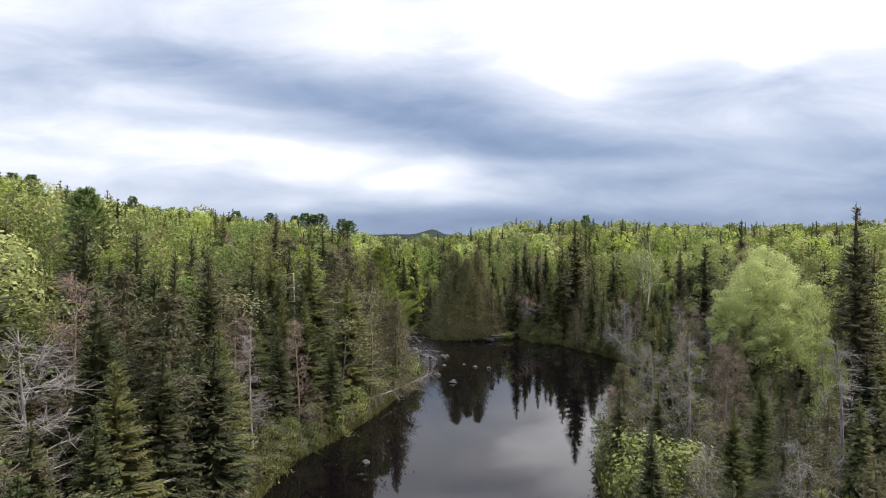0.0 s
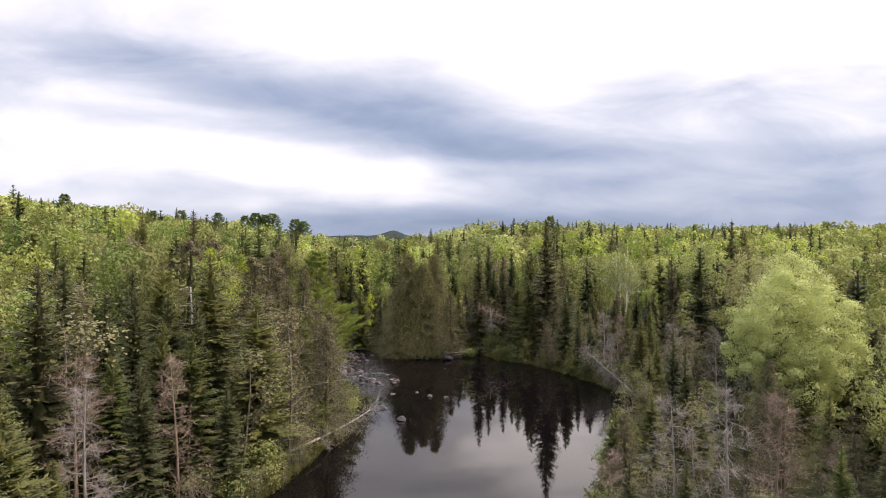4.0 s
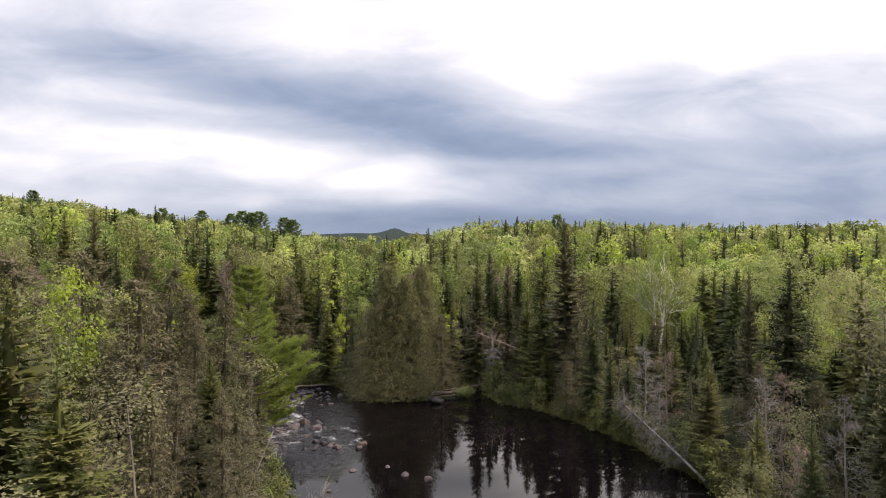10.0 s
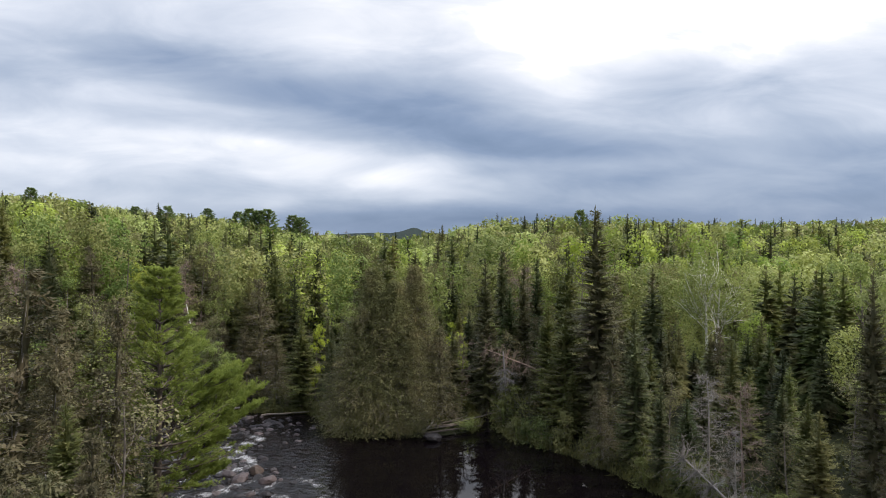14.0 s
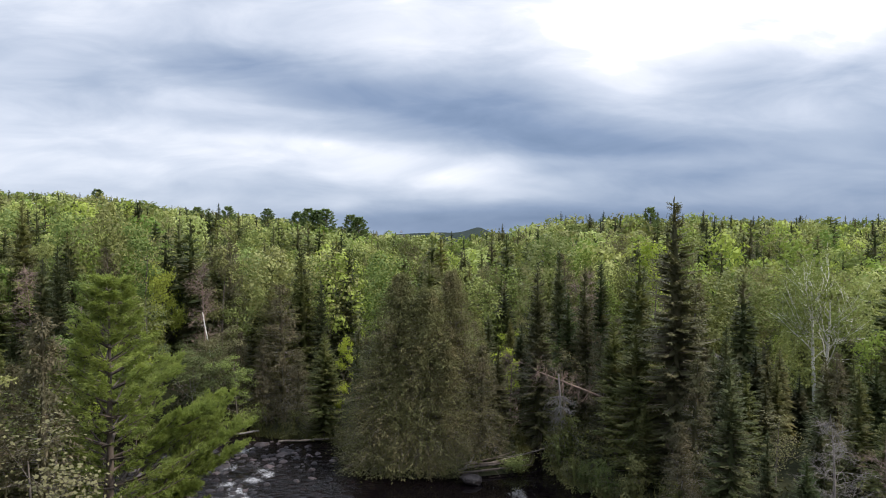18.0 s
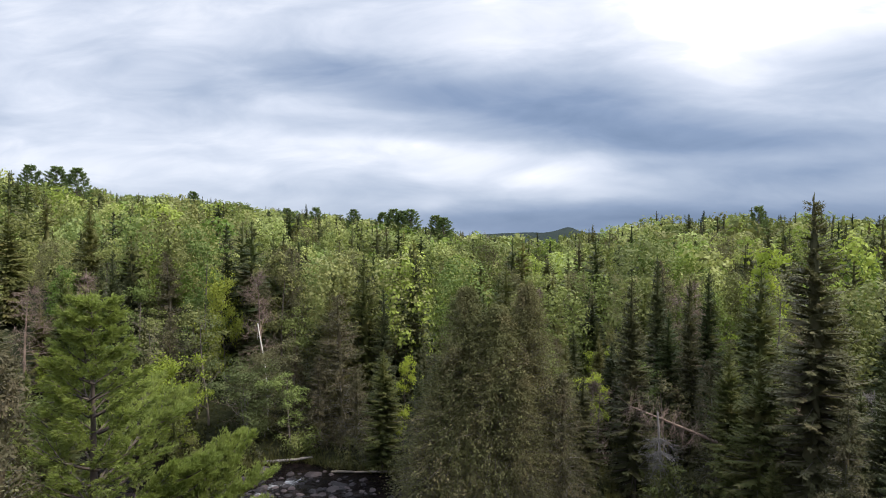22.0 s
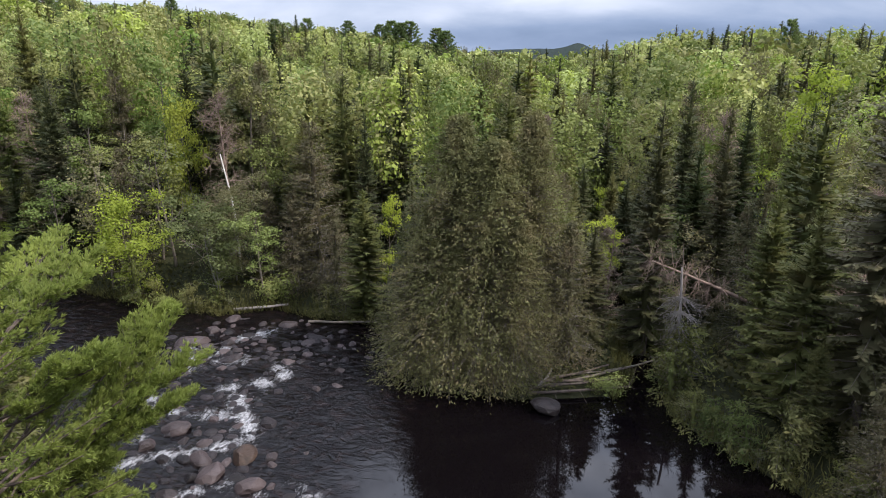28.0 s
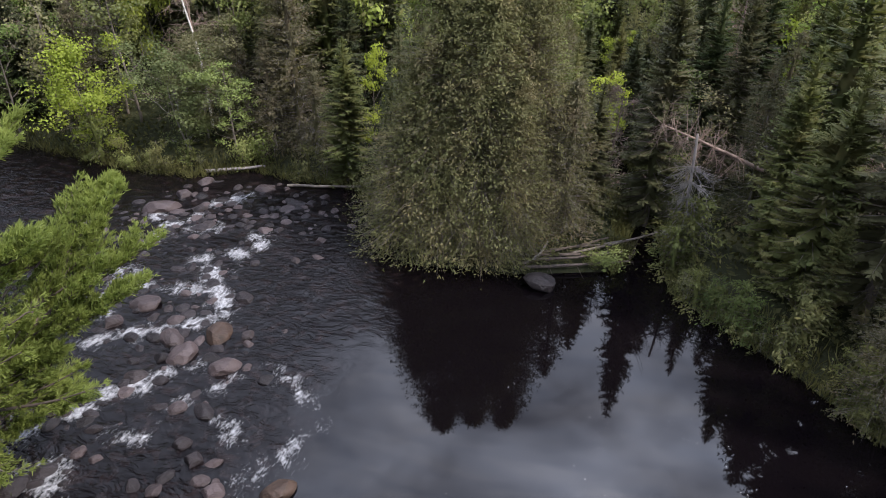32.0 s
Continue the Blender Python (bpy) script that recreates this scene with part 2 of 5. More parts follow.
M_FRESH = leaf_material("fresh_leaves", (0.095, 0.135, 0.026), (0.345, 0.400, 0.092), 0.34)
M_LEAF = leaf_material("young_leaves", (0.085, 0.105, 0.028), (0.315, 0.338, 0.122), 0.30)
M_LIME = leaf_material("lime_leaves", (0.170, 0.205, 0.026), (0.470, 0.520, 0.090), 0.45, vary=0.3)
M_PALE = leaf_material("pale_leaves", (0.150, 0.170, 0.066), (0.375, 0.405, 0.165), 0.36)
M_POPLAR = leaf_material("silvery_poplar_leaves", (0.270, 0.300, 0.125), (0.530, 0.560, 0.270), 0.40)
M_BUD = leaf_material("budding_twigs", (0.095, 0.090, 0.048), (0.250, 0.240, 0.120), 0.35)
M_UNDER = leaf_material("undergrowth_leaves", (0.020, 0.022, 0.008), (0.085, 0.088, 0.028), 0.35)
M_GRASS = leaf_material("bank_grass", (0.035, 0.034, 0.013), (0.165, 0.150, 0.055), 0.30)
M_BARK = bark_material("grey_brown_bark", (0.045, 0.036, 0.030), (0.185, 0.155, 0.125))
M_PINEBARK = bark_material("pine_bark", (0.030, 0.022, 0.018), (0.125, 0.095, 0.075))
M_BIRCH = bark_material("pale_birch_bark", (0.30, 0.28, 0.25), (0.75, 0.72, 0.66), 4.0, 2.5)
M_DEAD = bark_material("weathered_grey_wood", (0.085, 0.075, 0.068), (0.28, 0.25, 0.23), 7.0, 0.3)
M_REDDEAD = bark_material("rusty_dead_twigs", (0.09, 0.062, 0.048), (0.25, 0.18, 0.14), 7.0, 0.3)


def ground_build(t, out):
    add, link = nodes_of(t)
    geo = add("ShaderNodeNewGeometry").outputs["Position"]
    n1, n2, n3 = noise_node(t, geo, 0.25, 5.0, 0.6), noise_node(t, geo, 2.5, 5.0, 0.65), noise_node(t, geo, 0.02, 4.0)
    near = ramp_node(t, n1, [(0.3, (0.014, 0.011, 0.007)), (0.5, (0.024, 0.021, 0.011)), (0.7, (0.034, 0.038, 0.014))])
    far = ramp_node(t, n3, [(0.35, (0.018, 0.030, 0.016)), (0.65, (0.040, 0.055, 0.024))])
    col = mix_node(t, 0.4, near, far)
    # the farthest hills: dark conifer cover, with blue distance haze put into the colour
    apart = add("ShaderNodeSeparateXYZ")
    link(geo, apart.inputs[0])
    beyond = math_node(t, "MULTIPLY", math_node(t, "SUBTRACT", apart.outputs[1], 700.0), 0.002, clamp=True)
    col = mix_node(t, beyond, col, (0.010, 0.021, 0.020))
    col = mix_node(t, math_node(t, "MULTIPLY", n2, 0.5), col, (0.03, 0.025, 0.015))
    p, b = add("ShaderNodeBsdfPrincipled", Roughness=1.0), add("ShaderNodeBump", Strength=0.8, Distance=0.15)
    p.inputs["Specular IOR Level"].default_value = 0.05
    link(col, p.inputs["Base Color"])
    link(n2, b.inputs["Height"])
    link(b.outputs[0], p.inputs["Normal"])
    link(p.outputs[0], out.inputs[0])


M_GROUND = material("forest_floor", ground_build)


def water_build(t, out):
    """Dark peaty river: a smooth pool, broken up where it runs over the stones."""
    add, link = nodes_of(t)
    geo = add("ShaderNodeNewGeometry").outputs["Position"]
    s = add("ShaderNodeSeparateXYZ")
    link(geo, s.inputs[0])
    # run: 1 in the riffle, 0 in the pool
    wob = math_node(t, "MULTIPLY", math_node(t, "SUBTRACT", noise_node(t, geo, 0.35, 3.0), 0.5), 6.0)
    edge = math_node(t, "ADD", math_node(t, "ADD", s.outputs[0], wob), math_node(t, "MULTIPLY", s.outputs[1], -0.10))
    run = math_node(t, "MULTIPLY", math_node(t, "SUBTRACT", -8.6, edge), 0.40, clamp=True)
    up = math_node(t, "MULTIPLY", math_node(t, "SUBTRACT", s.outputs[1], 7.0), 0.25, clamp=True)
    run = math_node(t, "MULTIPLY", run, up)
    still = noise_node(t, mapped(t, geo, (1, 0.6, 1)), 1.1, 3.0, 0.5)
    quick = noise_node(t, mapped(t, geo, (1.0, 1.9, 1), (0, 0, 38)), 1.3, 4.0, 0.55, 1.2)
    b1, b2 = add("ShaderNodeBump", Strength=0.022, Distance=0.05), add("ShaderNodeBump", Distance=0.24)
    link(still, b1.inputs["Height"])
    link(quick, b2.inputs["Height"])
    link(math_node(t, "MULTIPLY", run, 0.46), b2.inputs["Strength"])
    link(b1.outputs[0], b2.inputs["Normal"])
    p = add("ShaderNodeBsdfPrincipled", Roughness=0.04, IOR=1.333)
    link(math_node(t, "SUBTRACT", 0.44, math_node(t, "MULTIPLY", run, 0.18)), p.inputs["Specular IOR Level"])
    foamy = add("ShaderNodeAttribute")
    foamy.attribute_name = "foam"
    streak = noise_node(t, mapped(t, geo, (1.5, 0.7, 1), (0, 0, -30)), 3.4, 10.0, 0.78, 1.4)
    lace = noise_node(t, mapped(t, geo, (1.6, 0.8, 1), (0, 0, -30)), 9.0, 7.0, 0.75, 1.2)
    froth = math_node(t, "ADD", math_node(t, "MULTIPLY", streak, 0.55), math_node(t, "MULTIPLY", lace, 0.45))
    # the white comes and goes along each run
    gust = noise_node(t, mapped(t, geo, (1, 1, 1), (0, 0, 0), (7, 3, 0)), 0.85, 4.0, 0.6)
    fresh = math_node(t, "MULTIPLY", foamy.outputs["Fac"], math_node(t, "MULTIPLY", math_node(t, "SUBTRACT", gust, 0.18), 2.9, clamp=True))
    need = math_node(t, "SUBTRACT", 0.70, math_node(t, "MULTIPLY", fresh, 0.305))
    white = math_node(t, "MULTIPLY", math_node(t, "SUBTRACT", froth, need), 4.2, clamp=True)
    veil = math_node(t, "MULTIPLY", math_node(t, "MULTIPLY", math_node(t, "SUBTRACT", froth, 0.40), 3.0, clamp=True), math_node(t, "MULTIPLY", fresh, 0.035))
    white = math_node(t, "MAXIMUM", white, veil)
    # brown stones of the bed show through the shallow run
    bed = noise_node(t, geo, 1.7, 4.0, 0.62, 0.7)
    bed = math_node(t, "MULTIPLY", math_node(t, "MULTIPLY", math_node(t, "SUBTRACT", bed, 0.50), 5.0, clamp=True), run)
    deep = mix_node(t, bed, (0.0021, 0.0015, 0.0019), (0.011, 0.007, 0.0068))
    link(mix_node(t, white, deep, (0.40, 0.40, 0.41)), p.inputs["Base Color"])
    rough = math_node(t, "ADD", math_node(t, "MULTIPLY", run, 0.03), math_node(t, "ADD", math_node(t, "MULTIPLY", white, 0.5), 0.03))
    link(rough, p.inputs["Roughness"])
    link(b2.outputs[0], p.inputs["Normal"])
    link(p.outputs[0], out.inputs[0])


M_WATER = material("peaty_river_water", water_build)


def stone_material(name, dark, light):
    def build(t, out):
        add, link = nodes_of(t)
        where = add("ShaderNodeTexCoord").outputs["Object"]
        info = add("ShaderNodeObjectInfo")
        n1, n2 = noise_node(t, where, 2.2, 6.0, 0.6), noise_node(t, where, 14.0, 4.0, 0.7)
        f = math_node(t, "ADD", math_node(t, "MULTIPLY", n1, 0.55), math_node(t, "ADD", math_node(t, "MULTIPLY", n2, 0.25),
                      math_node(t, "MULTIPLY", info.outputs["Random"], 0.35)), clamp=True)
        p, b = add("ShaderNodeBsdfPrincipled", Roughness=0.55), add("ShaderNodeBump", Strength=0.7, Distance=0.06)
        p.inputs["Specular IOR Level"].default_value = 0.25
        link(ramp_node(t, f, [(0.3, dark), (0.85, light)]), p.inputs["Base Color"])
        link(math_node(t, "ADD", n1, n2), b.inputs["Height"])
        link(b.outputs[0], p.inputs["Normal"])
        link(p.outputs[0], out.inputs[0])
    return material(name, build)


M_STONE = stone_material("river_stone", (0.008, 0.0065, 0.0065), (0.072, 0.054, 0.053))
M_WET = stone_material("wet_dark_stone", (0.004, 0.003, 0.0035), (0.024, 0.019, 0.020))
M_TAN = stone_material("tan_river_stone", (0.018, 0.012, 0.009), (0.105, 0.064, 0.044))

M_FOAM = stone_material("foam", (0.25, 0.24, 0.23), (0.55, 0.54, 0.52))

# ============ the lie of the land ============
# the river's outline, on the water's level
SHORE = [(-22, -130), (-20, -60), (-18.8, -32), (-18.2, -25), (-16.5, -21), (-14.2, -14.5), (-11.8, -5), (-11.3, 0), (-12.4, 5.5),
         (-14.2, 9), (-15.2, 11.6), (-15.8, 13.5), (-17.6, 14.4), (-19.6, 16), (-23, 20), (-27, 25), (-36, 27), (-60, 30), (-62, 38), (-40, 37), (-30, 35.5), (-26.5, 34.6),
         (-22, 34.4), (-19, 36.2), (-16, 35.4), (-11.7, 35.0), (-9.2, 31), (-6.6, 27.7), (-1.6, 28.3), (2.2, 29.2), (3.0, 31), (3.0, 36),
         (1.5, 43), (3.0, 44), (4.7, 37), (4.6, 31), (4.6, 28.1), (6.9, 25.4), (9.2, 22.6), (12, 17.6), (13.8, 12.5), (15.4, 6), (15.8, 1),
         (12.5, -4), (9.1, -7), (7.4, -10.5), (4.2, -20.4), (1.9, -27), (1.2, -32), (1.0, -60), (1, -130)]
SH = np.array(SHORE)


def shore_distance(x, y):
    """Metres from the river's edge, below zero on the water (arrays)."""
    p = np.stack([np.ravel(x), np.ravel(y)], 1).astype(float)
    best, inside = np.full(len(p), 1e9), np.zeros(len(p), bool)
    for a, b in zip(SH, np.roll(SH, -1, 0)):
        ab = b - a
        k = np.clip(((p - a) @ ab) / (ab @ ab), 0, 1)
        best = np.minimum(best, np.hypot(*(p - a - k[:, None] * ab).T))
        if a[1] != b[1]:
            over = (a[1] > p[:, 1]) != (b[1] > p[:, 1])
            inside ^= over & (p[:, 0] < a[0] + (p[:, 1] - a[1]) / (b[1] - a[1]) * ab[0])
    return np.where(inside, -best, best).reshape(np.shape(x))


def step(a, b, v):
    k = np.clip((v - a) / (b - a), 0, 1)
    return k * k * (3 - 2 * k)


def wave(x, y, s):
    return (np.sin(x / s + 1.3) * np.cos(y / s * 1.13 + 0.4) + 0.5 * np.sin(x / s * 2.3 + y / s * 1.7)) / 1.5


def ground_height(x, y):
    x, y = np.asarray(x, float), np.asarray(y, float)
    d, far = shore_distance(x, y), np.hypot(x, y)
    bank = np.where(d < 0, np.maximum(d * 0.45, -1.6), 0.75 * step(0, 2.2, d) + 0.9 * step(2, 14, d))
    left = (0.155 - 0.035 * step(90, 220, y)) * np.clip(-x - 24, 0, 260) * step(-140, -20, y) * step(0, 14, d)
    back = 0.034 * np.clip(y - 60, 0, 210) * step(-15, 35, x)
    back = back + 5.5 * np.exp(-((x - 48) / 42) ** 2 - ((y - 265) / 60) ** 2)
    right = 0.008 * np.clip(x - 45, 0, 400)
    hills = step(900, 2400, far) * (18 + 26 * wave(x, y, 420)) - step(500, 900, far) * 6
    rough = step(3, 20, d) * (0.5 * wave(x, y, 7.0) + 1.2 * wave(x, y, 31.0) + step(150, 500, far) * 2.2 * wave(x, y, 120))
    return bank + left * (1 - step(500, 1600, far)) + back * (1 - step(500, 1200, far)) + right + hills + rough + 36 * np.exp(-((x + 40) / 55) ** 2 - ((y - 2560) / 300) ** 2) + 5 * np.exp(-((x + 170) / 120) ** 2 - ((y - 2560) / 300) ** 2)


def mesh_of(name, verts, quads=None, tris=None, mats=(), smooth=False):
    me = bpy.data.meshes.new(name)
    verts = np.asarray(verts, np.float32)
    groups = [np.asarray(g, np.int32) for g in (quads, tris) if g is not None and len(g)]
    me.vertices.add(len(verts))
    me.vertices.foreach_set("co", verts.ravel())
    loops = np.concatenate([g.ravel() for g in groups])
    sizes = np.concatenate([np.full(len(g), g.shape[1], np.int32) for g in groups])
    starts = np.concatenate([[0], np.cumsum(sizes)[:-1]]).astype(np.int32)
    me.loops.add(len(loops))
    me.loops.foreach_set("vertex_index", loops)
    me.polygons.add(len(sizes))
    me.polygons.foreach_set("loop_start", starts)
    me.polygons.foreach_set("loop_total", sizes)
    if smooth:
        me.polygons.foreach_set("use_smooth", np.ones(len(sizes), bool))
    for m in mats:
        me.materials.append(m)
    me.update(calc_edges=True)
    return me


def axis(stops):
    """Coordinates between stops (value, step)."""
    out = []
    for (a, s), (b, _) in zip(stops, stops[1:]):
        out += list(np.arange(a, b, s))
    return np.array(out + [stops[-1][0]])


def grid_faces(n, m):
    i = np.arange(n * m).reshape(n, m)
    return np.stack([i[:-1, :-1], i[:-1, 1:], i[1:, 1:], i[1:, :-1]], -1).reshape(-1, 4)


def make_ground():
    xs = axis([(-4200, 400), (-1000, 80), (-300, 12), (-60, 2.5), (-34, 0.9), (22, 2.5), (70, 12), (300, 80), (1000, 400), (4200, 1)])
    ys = axis([(-1500, 300), (-300, 40), (-130, 8), (-60, 1.4), (48, 3.0), (110, 12), (420, 60), (1000, 150), (4600, 1)])
    gx, gy = np.meshgrid(xs, ys)
    v = np.stack([gx, gy, ground_height(gx, gy)], -1).reshape(-1, 3)
    ob = new("ground", mesh_of("ground", v, grid_faces(*gx.shape), None, [M_GROUND], True))
    return tagged(ob, "mossy forest floor rising from the river banks to wooded hills", "ground", kind="structure")


make_ground()

# where the riffle breaks white: the lines of its small falls and runs
FALLS = [[(-19.1, 24.3), (-18.7, 22.4), (-18.1, 21.3)], [(-16.0, 25.8), (-15.1, 24.5), (-13.5, 22.5), (-14.0, 21.6), (-15.6, 20.6), (-17.0, 19.9), (-17.4, 19.4)],
         [(-16.3, 23.6), (-14.7, 23.7)], [(-15.4, 16.0), (-15.3, 16.8), (-14.7, 17.4), (-13.8, 18.3), (-13.2, 18.9)], [(-16.3, 17.0), (-15.4, 16.4)]]
FAINT = [[(-12.5, 16.5), (-12.4, 17.3)], [(-13.6, 15.5), (-12.7, 15.5)], [(-10.8, 16.7), (-9.9, 16.6), (-9.8, 16.1)], [(-11.1, 18.8), (-11.5, 18.2)],
         [(-8.9, 14.5), (-8.7, 14.9), (-8.1, 15.7), (-7.6, 16.6), (-7.8, 17.9)], [(-10.0, 19.6), (-8.5, 18.5)]]
FALLS += [[(-17.3, 15.6), (-16.6, 15.1), (-16.7, 14.5)],
          [(-15.1, 13.4), (-14.3, 13.8), (-14.0, 13.1)], [(-15.6, 26.5), (-14.2, 27.5)]]
FALLS += [[(-19.8, 27.0), (-19.9, 28.6), (-19.1, 29.9)], [(-16.5, 25.9), (-14.7, 27.3), (-14.4, 27.9), (-15.1, 28.9)], [(-20.3, 24.6), (-18.9, 24.2), (-18.0, 23.3)],
          [(-15.3, 25.5), (-14.2, 22.9), (-13.6, 22.4)], [(-19.6, 28.1), (-17.4, 29.1)], [(-18.8, 31.6), (-17.5, 33.0)], [(-21.6, 30.2), (-20.6, 29.0)]]


def from_falls(x, y, lines):
    best = np.full(np.shape(x), 99.0)
    for line in lines:
        for a, b in zip(line, line[1:]):
            ux, uy = b[0] - a[0], b[1] - a[1]
            k = np.clip(((x - a[0]) * ux + (y - a[1]) * uy) / (ux * ux + uy * uy), 0, 1)
            best = np.minimum(best, np.hypot(x - a[0] - k * ux, y - a[1] - k * uy))
    return best


def make_water():
    gx, gy = np.meshgrid(axis([(-64, 2), (-30, 0.4), (-24, 0.17), (-6, 1.0), (20, 1)]), axis([(-132, 2), (-60, 1.0), (8, 0.17), (33, 0.6), (50, 1)]))
    q = grid_faces(*gx.shape)
    near = shore_distance(gx, gy).ravel() < 2.5
    q = q[near[q].any(1)]
    # low standing waves in the riffle
    run = step(7.0, 11.0, -gx + 0.1 * (gy - 20)) * step(7, 12, gy)
    gz = run * (0.012 * wave(gx + 0.4 * np.sin(gy * 1.7), gy + 0.5 * np.sin(gx * 1.1), 0.35) + 0.016 * wave(gx * 0.8 + gy * 0.6, gy * 0.8 - gx * 0.6 + 0.6 * np.sin(gx), 0.8) + 0.004 * np.clip(gy - 12, 0, 30))
    # where the water breaks white: along the ledges and below the big stones
    near_fall = np.minimum(from_falls(gx, gy, FALLS), from_falls(gx, gy, FAINT) + 0.24) + 0.22 * wave(gx * 1.3 + 0.5 * np.sin(gy * 2.1), gy, 0.37) + 0.12 * wave(gx, gy * 1.2, 0.13)
    white = 0.46 * np.exp(-(np.maximum(near_fall, 0) / 0.50) ** 2) + 0.54 * np.exp(-(near_fall / 1.5) ** 2) + 0.12 * wave(gx, gy, 0.5)
    white = np.clip(white, 0, 1.0)
    white = np.maximum(white, 0.12 * run)
    gz += 0.05 * white * run
    ob = new("river_water", mesh_of("river_water", np.stack([gx, gy, gz], -1).reshape(-1, 3), q, None, [M_WATER], True))
    mark = ob.data.attributes.new("foam", "FLOAT", "POINT")
    mark.data.foreach_set("value", white.ravel().astype(np.float32))
    return tagged(ob, "dark peaty river, a still pool below a stony riffle", "river", kind="structure")


make_water()

# ============ trees ============


class Cards:
    """Leaf-shaped faces, gathered and then made into one mesh."""

    def __init__(self):
        self.v, self.q, self.n = [], [], 0

    def add(self, base, way, up, length, width, fold=0.12):
        base, way, up = (np.asarray(a, float).reshape(-1, 3) for a in (base, way, up))
        k = len(base)
        way = way / (np.linalg.norm(way, axis=1, keepdims=True) + 1e-9)
        side = np.cross(way, up)
        side /= np.linalg.norm(side, axis=1, keepdims=True) + 1e-9
        up2 = np.cross(side, way)
        length, width = (np.broadcast_to(np.asarray(a, float).ravel(), (k,)).reshape(-1, 1) for a in (length, width))
        mid = base + way * length * 0.48 - up2 * length * fold
        lift = up2 * length * fold * 0.5
        v = np.stack([base, mid + side * width / 2 + lift, base + way * length, mid - side * width / 2 + lift], 1)
        self.v.append(v.reshape(-1, 3))
        self.q.append(np.arange(4 * k).reshape(k, 4) + self.n)
        self.n += 4 * k

    def shell(self, v, q):
        self.v.append(np.asarray(v, float))
        self.q.append(np.asarray(q) + self.n)
        self.n += len(v)

    def mesh(self, name, mat):
        return mesh_of(name, np.concatenate(self.v), np.concatenate(self.q), None, [mat])


class Wood:
    """Tapered tubes, gathered into one mesh."""

    def __init__(self):
        self.v, self.q, self.n = [], [], 0

    def tube(self, pts, radii, sides=6):
        pts, radii = np.asarray(pts, float), np.asarray(radii, float)
        t = np.gradient(pts, axis=0)
        t /= np.linalg.norm(t, axis=1, keepdims=True) + 1e-9
        ref = np.array([1.0, 0, 0]) if abs(t[0, 2]) > 0.8 else np.array([0, 0, 1.0])
        a = np.cross(t, ref)
        a /= np.linalg.norm(a, axis=1, keepdims=True) + 1e-9
        b = np.cross(t, a)
        ang = np.arange(sides) * 2 * np.pi / sides
        v = pts[:, None] + radii[:, None, None] * (a[:, None] * np.cos(ang)[None, :, None] + b[:, None] * np.sin(ang)[None, :, None])
        k = len(pts)
        i = np.arange(k * sides).reshape(k, sides)
        r = np.roll(i, -1, 1)
        self.q.append(np.stack([i[:-1], r[:-1], r[1:], i[1:]], -1).reshape(-1, 4) + self.n)
        self.v.append(v.reshape(-1, 3))
        self.n += k * sides

    def mesh(self, name, mat):
        return mesh_of(name, np.concatenate(self.v), np.concatenate(self.q), None, [mat], True)


UP = np.array([0, 0, 1.0])


def part(name, mesh, parent, label=""):
    ob = new(name, mesh)
    ob.parent = parent
    if label:
        ob["label"] = label
    return ob


def trunk_line(rng, h, lean=0.0, bend=0.15, n=9):
    z = np.linspace(-0.4, h, n)
    k, ph = np.clip(z / h, 0, 1), rng.uniform(0, 6.28)
    return np.stack([lean * z + bend * (np.sin(k * 3 + ph) - np.sin(ph)), bend * (np.cos(k * 2.4 + ph) - np.cos(ph)), z], 1)


def along(line, z):
    return np.stack([np.interp(z, line[:, 2], line[:, i]) for i in range(3)], -1)


def needle_core(rng, leaf, line, h, reach, base, slim, rings=12, sides=7):
    """The dense inside of a conifer: ragged tiers that taper to the tip."""
    k = np.linspace(base, 0.99, rings)
    sides += sides % 2
    r = reach * (1 - k) ** slim * np.minimum(1, 0.6 + 1.6 * (k - base))
    ang = np.arange(sides) * 2 * np.pi / sides + rng.uniform(0, 6.28, (rings, 1)) * 0.12
    tip = (np.arange(sides)[None] + np.arange(rings)[:, None]) % 2
    rad = r[:, None] * np.where(tip, rng.uniform(0.9, 1.5, (rings, sides)), rng.uniform(0.30, 0.65, (rings, sides)))
    c = along(line, k * h)
    v = np.stack([c[:, :1] + rad * np.cos(ang), c[:, 1:2] + rad * np.sin(ang), c[:, 2:] - rad * 0.35 + rng.normal(0, 0.05, rad.shape)], -1).reshape(-1, 3)
    i = np.arange(rings * sides).reshape(rings, sides)
    n = np.roll(i, -1, 1)
    leaf.shell(v, np.stack([i[:-1], n[:-1], n[1:], i[1:]], -1).reshape(-1, 4))


